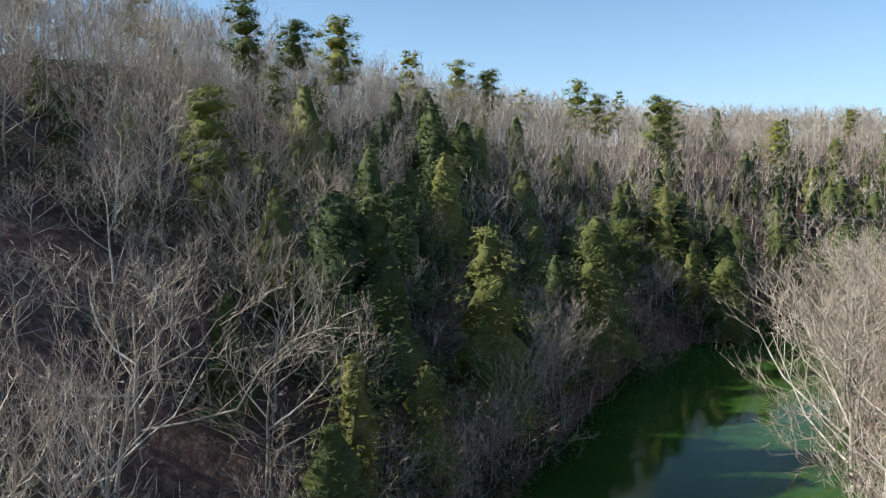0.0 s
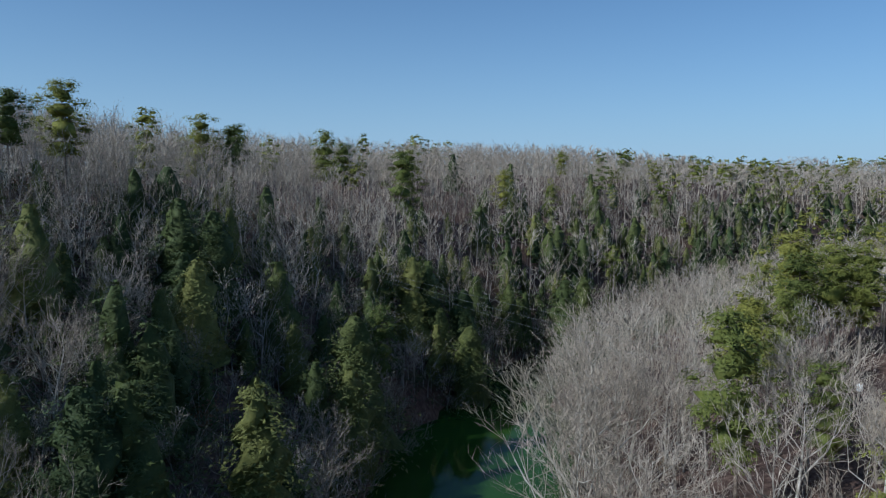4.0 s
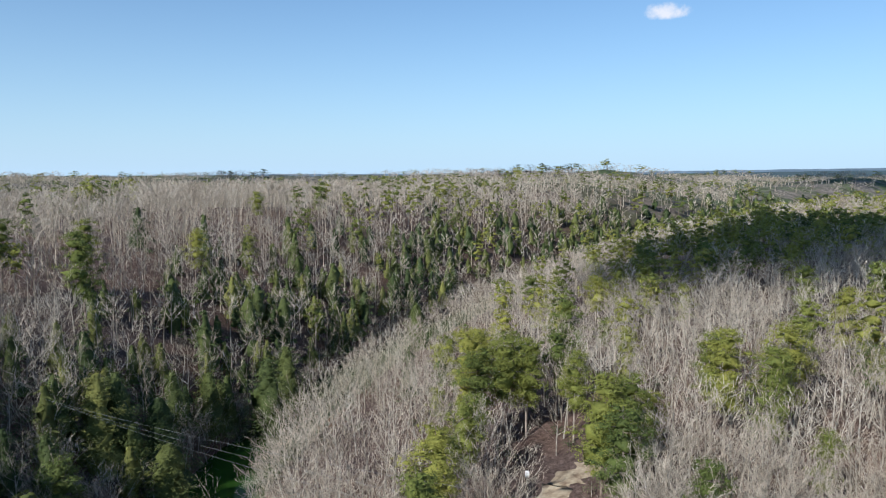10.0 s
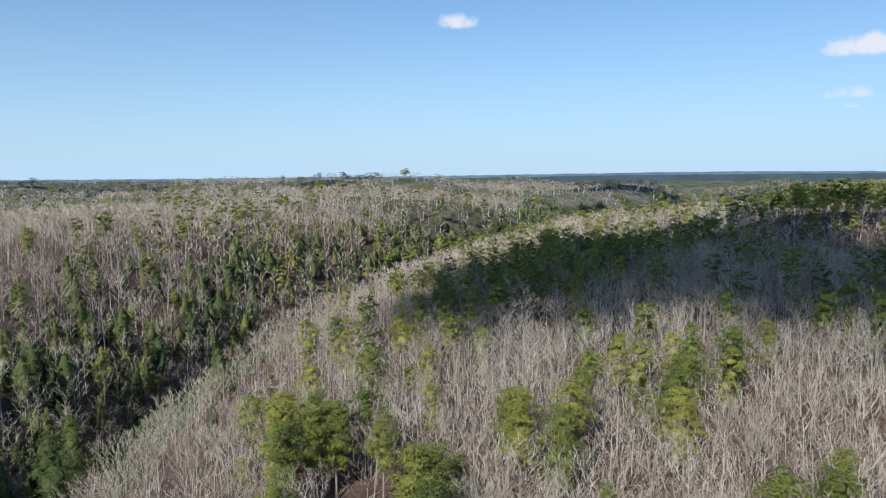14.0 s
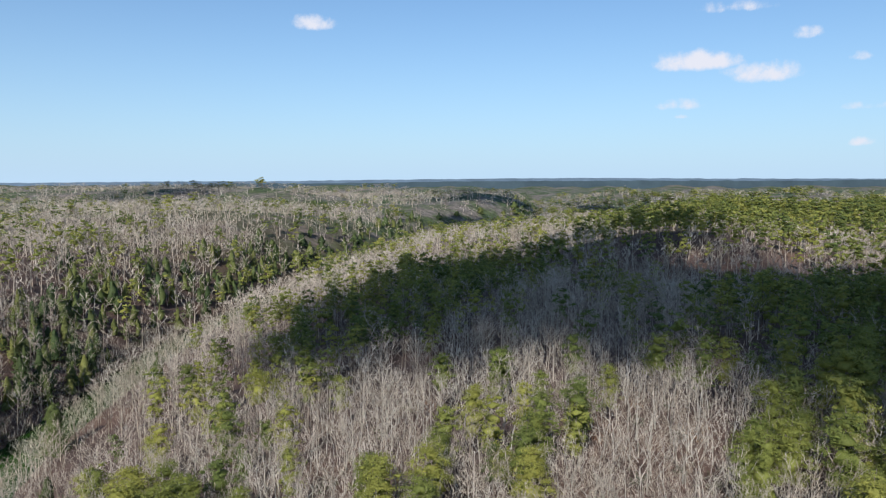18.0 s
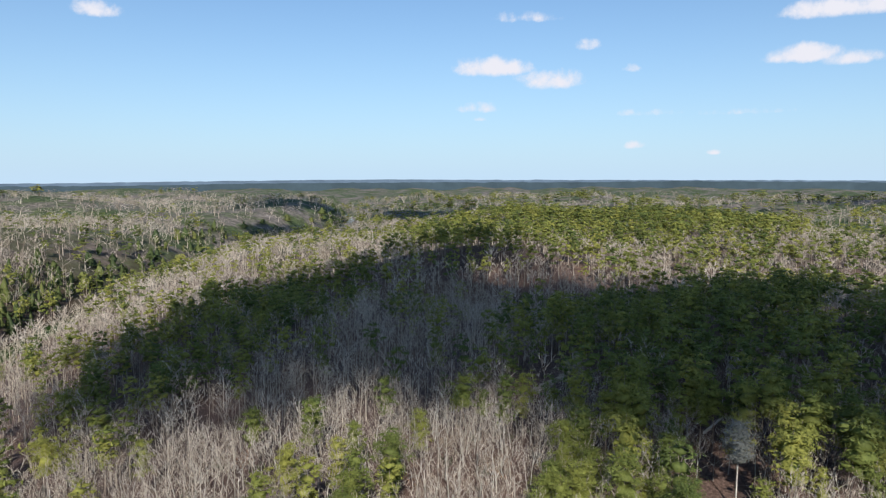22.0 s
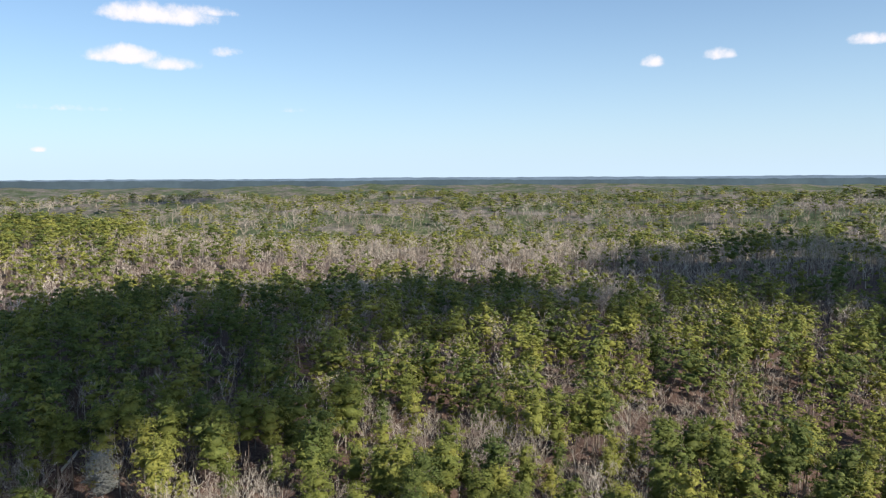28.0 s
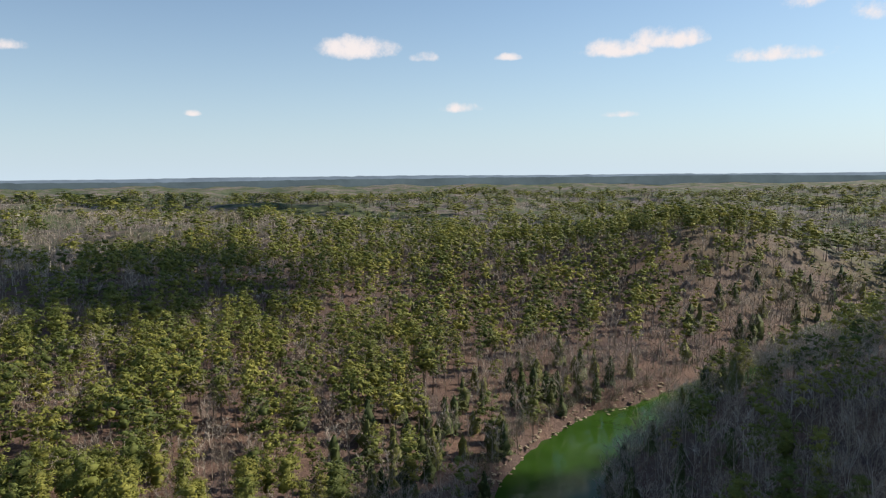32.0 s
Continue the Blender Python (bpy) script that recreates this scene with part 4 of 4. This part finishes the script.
# ------------------------------------------------------------------ clouds
def cloud_material():
    m, nt = mat("white_cloud")
    d = nt.nodes.new("ShaderNodeBsdfDiffuse")
    t = nt.nodes.new("ShaderNodeBsdfTranslucent")
    for n in (d, t):
        n.inputs["Color"].default_value = (0.93, 0.93, 0.95, 1)
    mix = nt.nodes.new("ShaderNodeMixShader")
    mix.inputs[0].default_value = 0.45
    clear = nt.nodes.new("ShaderNodeBsdfTransparent")
    wisp = nt.nodes.new("ShaderNodeMixShader")
    out = nt.nodes.new("ShaderNodeOutputMaterial")
    a = nt.nodes.new("ShaderNodeAttribute")
    a.attribute_name = "tint"
    f = ramp(nt, maths(nt, "ADD", a.outputs["Fac"], noise_at(nt, 0.03, 5, 0.65)), ((0.5, (0, 0, 0)), (0.95, (1, 1, 1))))
    for p, q in ((d.outputs[0], mix.inputs[1]), (t.outputs[0], mix.inputs[2]), (f, wisp.inputs[0]), (clear.outputs[0], wisp.inputs[1]), (mix.outputs[0], wisp.inputs[2]), (wisp.outputs[0], out.inputs[0])):
        nt.links.new(p, q)
    return m


M_CLOUD = cloud_material()
ball = bmesh.new()
bmesh.ops.create_icosphere(ball, subdivisions=1, radius=1)
BALL_V = np.array([v.co[:] for v in ball.verts])
BALL_F = np.array([[v.index for v in f.verts] for f in ball.faces])
ball.free()


def cloud(x, y, z, rx, ry, rz, seed, puffs=34):
    """A flat-based cumulus of many puffs, thinner towards its rim."""
    r = np.random.default_rng(seed)
    vs, fs, ts = [], [], []
    for i in range(puffs):
        a, q = r.uniform(0, 6.28), r.uniform(0, 1) ** 0.6
        top = (1 - q ** 2) * rz * r.uniform(0.3, 1.0)
        size = min(rx, ry) * r.uniform(0.22, 0.4) * (1.1 - 0.65 * q)
        v = BALL_V * size * np.array([1.2, 1.2, min(0.75, rz / max(size, 1) * 0.6)]) * (1 + 0.12 * r.normal(size=(len(BALL_V), 1)))
        v = v + np.array([np.cos(a) * q * rx, np.sin(a) * q * ry, top])
        v[:, 2] = np.maximum(v[:, 2], -0.1 * rz)
        vs.append(v)
        fs.append(BALL_F + i * len(BALL_V))
        ts.append(np.full(len(v), 0.62 - 0.6 * q ** 1.5))
    ob = new("cloud", mesh_from("cloud", np.concatenate(vs), np.concatenate(fs), M_CLOUD, np.concatenate(ts), smooth=True))
    ob.location = (x, y, z)
    return tagged(ob, "small white fair-weather cumulus cloud in blue sky", "cloud", group="clouds of the sky")


CLOUD_BASE = 560.0
# overhead: the clouds whose shade drifts over the woods; x, y of the shade, reach
for k, (sx, sy, rx, ry) in enumerate(((298, 52, 195, 112), (200, 72, 86, 74), (229, -88, 136, 110), (205, -240, 105, 70), (70, -418, 160, 132), (-180, -150, 85, 75), (1250, 930, 360, 190), (150, -1350, 420, 150), (1020, 280, 140, 95), (1480, 430, 220, 150),
                                      (900, 1500, 300, 200), (1250, 120, 200, 130), (1500, -700, 260, 180))):
    lift = (CLOUD_BASE - 52) / SUN_DIR.z
    cloud(sx + SUN_DIR.x * lift, sy + SUN_DIR.y * lift, CLOUD_BASE, rx, ry, 45, 120 + k, puffs=60)


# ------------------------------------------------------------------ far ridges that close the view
# blue distance haze painted as an emission colour; the ridges are no light source
def ridge_glow_material(name, colour):
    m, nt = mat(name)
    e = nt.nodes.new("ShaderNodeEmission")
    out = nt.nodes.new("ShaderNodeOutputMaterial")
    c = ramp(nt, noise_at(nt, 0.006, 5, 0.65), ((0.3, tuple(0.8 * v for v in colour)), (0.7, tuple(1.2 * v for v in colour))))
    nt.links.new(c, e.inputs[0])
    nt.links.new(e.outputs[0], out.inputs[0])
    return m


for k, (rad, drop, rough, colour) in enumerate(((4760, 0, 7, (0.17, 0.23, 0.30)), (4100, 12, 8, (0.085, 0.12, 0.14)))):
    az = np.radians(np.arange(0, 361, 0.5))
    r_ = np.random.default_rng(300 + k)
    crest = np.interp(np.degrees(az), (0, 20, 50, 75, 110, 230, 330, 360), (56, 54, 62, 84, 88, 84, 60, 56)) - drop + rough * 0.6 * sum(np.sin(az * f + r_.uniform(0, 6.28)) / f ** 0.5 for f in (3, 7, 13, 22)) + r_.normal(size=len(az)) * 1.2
    crest[-1] = crest[0]
    n = len(az)
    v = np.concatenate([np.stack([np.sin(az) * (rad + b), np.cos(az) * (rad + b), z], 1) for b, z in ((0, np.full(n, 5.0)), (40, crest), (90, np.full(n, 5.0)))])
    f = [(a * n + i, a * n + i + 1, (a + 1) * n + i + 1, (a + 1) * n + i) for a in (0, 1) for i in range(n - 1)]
    tagged(new("backdrop", mesh_from("backdrop", v, f, ridge_glow_material("far_ridge_haze_glow", colour), smooth=True)), "far horizon ridges with blue distance haze painted as a glow", "hills", kind="structure")

# ------------------------------------------------------------------ small things
def plain(name, colour, rough=0.6, metal=0.0):
    def c(nt):
        return ramp(nt, noise_at(nt, 3.0, 4), ((0.3, tuple(0.8 * v for v in colour)), (0.7, tuple(min(1.15 * v, 0.95) for v in colour))))
    m = surface(name, c, rough=rough, bump_scale=8, bump=0.01)
    m.node_tree.nodes["Principled BSDF"].inputs["Metallic"].default_value = metal
    return m


def part(name, shape, material, parent=None, label=""):
    v, f = shape.get()
    ob = new(name, mesh_from(name, v, f, material, tint=np.zeros(len(v))))
    if parent is not None:
        ob.parent = parent
    return tagged(ob, label)


# three wires across the river
M_WIRE = plain("grey_wire", (0.25, 0.25, 0.26), 0.5, 0.6)
for k in (0, 1, 2):
    a, b = np.array((30.5 + 2.4 * k, 130.0, 25.5 - 1.5 * k)), np.array((61.5 - 2.0 * k, 60.0, 22.6 - 1.3 * k))
    t = np.linspace(0, 1, 25)[:, None]
    line = a + (b - a) * t
    line[:, 2] -= 4.0 * (t * (1 - t))[:, 0]
    w = Shape()
    w.tube(line, [0.017] * 25, 4)
    tagged(part("power_line", w, M_WIRE), "thin grey power line wire slung across the river", "wire", group="power lines over the river")

# an ash-grey dead pine among the green ones
M_ASH = leaf_material("ashen_needles", (0.15, 0.15, 0.14), (0.2, 0.2, 0.18), (0.24, 0.24, 0.22), 0.15)
dead = new("dead_pine")
gx0, gy0 = 137.6, -48.1
g0 = float(height(gx0, gy0))
dead.location = (gx0, gy0, g0)
tagged(dead, "tall dead pine with an ash-grey crown and pale trunk", "tree")
tall = 50.5 - g0
shape_w, shape_c = pine_tree(901, tall, 3, 0.55, 0.17)
for nm, sh, mt in (("trunk", shape_w, M_BARK), ("crown", shape_c, M_ASH)):
    ob = new(nm, mesh_from(nm, sh[0], sh[1], mt, tint=np.zeros(len(sh[0]))))
    ob.parent = dead
    if nm == "crown":
        tagged(ob, "ash-grey dry needles")

# a pale fallen log
log = Shape()
p0, p1 = np.array((171.0, -51.5)), np.array((177.5, -58.5))
log.tube([(*(p0 + (p1 - p0) * q), float(height(*(p0 + (p1 - p0) * q))) + 0.9 + 1.6 * q) for q in (0, 0.33, 0.66, 1.0)], [0.34, 0.31, 0.27, 0.2], 7)
tagged(part("fallen_log", log, plain("bleached_wood", (0.5, 0.44, 0.36), 0.85)), "bleached fallen tree trunk lying on the forest floor", "log")


def ribbon(name, pts, half, material, label, lift=0.12):
    """A track that lies on the ground."""
    line = smooth_line(np.array(pts, float), 8)
    sd = np.gradient(line, axis=0)
    sd = np.stack([sd[:, 1], -sd[:, 0]], 1) / np.linalg.norm(sd, axis=1)[:, None]
    r_ = np.random.default_rng(5)
    line = line + r_.normal(size=line.shape) * half * 0.12
    cols = [line + sd * (half * q * (1 + (0.42 if abs(q) == 1 else 0.2) * r_.normal(size=len(line))))[:, None] for q in (-1, -0.5, 0, 0.5, 1)]
    v = np.concatenate([np.c_[c, height(c[:, 0], c[:, 1]) + (lift if 0 < k < 4 else -0.25)] for k, c in enumerate(cols)])
    n = len(line)
    f = [(k * n + i, k * n + i + 1, (k + 1) * n + i + 1, (k + 1) * n + i) for k in range(4) for i in range(n - 1)]
    return tagged(new(name, mesh_from(name, v, f, material, smooth=True)), label, "track", kind="structure")


ribbon("dirt_track", [(68, 52), (76, 58), (82, 65), (90, 66), (98, 62), (108, 54)], 3.4, M_SAND, "pale sandy clearing and track among the trees")
ribbon("dirt_track", [(196, -8), (206, -13), (214, -19), (224, -26), (236, -29), (250, -30)], 2.2, M_SAND, "pale dirt track through the pine stand")
ribbon("dirt_track", [(285, -165), (262, -189), (236, -203), (214, -206), (196, -216)], 2.4, M_SAND, "pale dirt track through the pine stand")
ribbon("dirt_track", [(310, -262), (290, -282), (272, -300), (252, -322)], 3.6, M_SAND, "pale strip of open ground beyond the pines")

# a white marker by the clearing
sign = new("marker_post")
sx, sy = 85.1, 71.2
sign.location = (sx, sy, float(height(sx, sy)))
tagged(sign, "small white marker board on a grey post", "marker")
post = Shape()
post.tube([(0, 0, -0.3), (0, 0, 1.0), (0, 0, 2.2)], [0.07, 0.065, 0.06], 6)
part("post", post, M_BARK, sign)
bm = bmesh.new()
bmesh.ops.create_cube(bm, size=1.0)
bmesh.ops.scale(bm, vec=(0.75, 0.08, 1.1), verts=bm.verts)
bmesh.ops.translate(bm, vec=(0, -0.11, 1.7), verts=bm.verts)
bmesh.ops.bevel(bm, geom=bm.edges[:], offset=0.03, segments=2, affect="EDGES")
me = bpy.data.meshes.new("board")
bm.to_mesh(me)
bm.free()
me.materials.append(plain("white_paint", (0.8, 0.8, 0.8), 0.5))
board = new("board", me)
board.parent = sign
sign.rotation_euler = (0, 0, radians(-50))

# limestone blocks along the sunny bank downstream
rocks = []
for k in range(5):
    bm = bmesh.new()
    bmesh.ops.create_icosphere(bm, subdivisions=1, radius=1)
    r_ = random.Random(60 + k)
    for v in bm.verts:
        v.co *= r_.uniform(0.75, 1.15)
        v.co.z = max(min(v.co.z * 0.6, 0.42), -0.4)
    me = bpy.data.meshes.new("bank_rock")
    bm.to_mesh(me)
    bm.free()
    me.materials.append(M_ROCK)
    rocks.append(me)
r_ = random.Random(9)
bank = [(p, q) for p, q in zip(RIV, side) if -215 < p[0] < -62 and p[1] < -130]
for k in range(170):
    i = r_.randrange(len(bank) - 1)
    f = r_.random()
    p = bank[i][0] * (1 - f) + bank[i + 1][0] * f
    q = bank[i][1]
    c = p + q * (float(channel(p[0], p[1])) + r_.uniform(0.6, 4.2))
    ob = new("bank_rock", rocks[k % 5])
    s = r_.uniform(0.3, 1.0)
    ob.matrix_basis = Matrix.Translation((c[0], c[1], max(float(height(c[0], c[1])), -0.1) + 0.1 * s)) @ Euler((r_.uniform(-0.2, 0.2), r_.uniform(-0.2, 0.2), r_.uniform(0, 6.28))).to_matrix().to_4x4() @ Matrix.Diagonal((s * 1.4, s, s * 0.8, 1))
    tagged(ob, "weathered tan limestone block at the river's edge", "rock", group="rocks on the river bank")
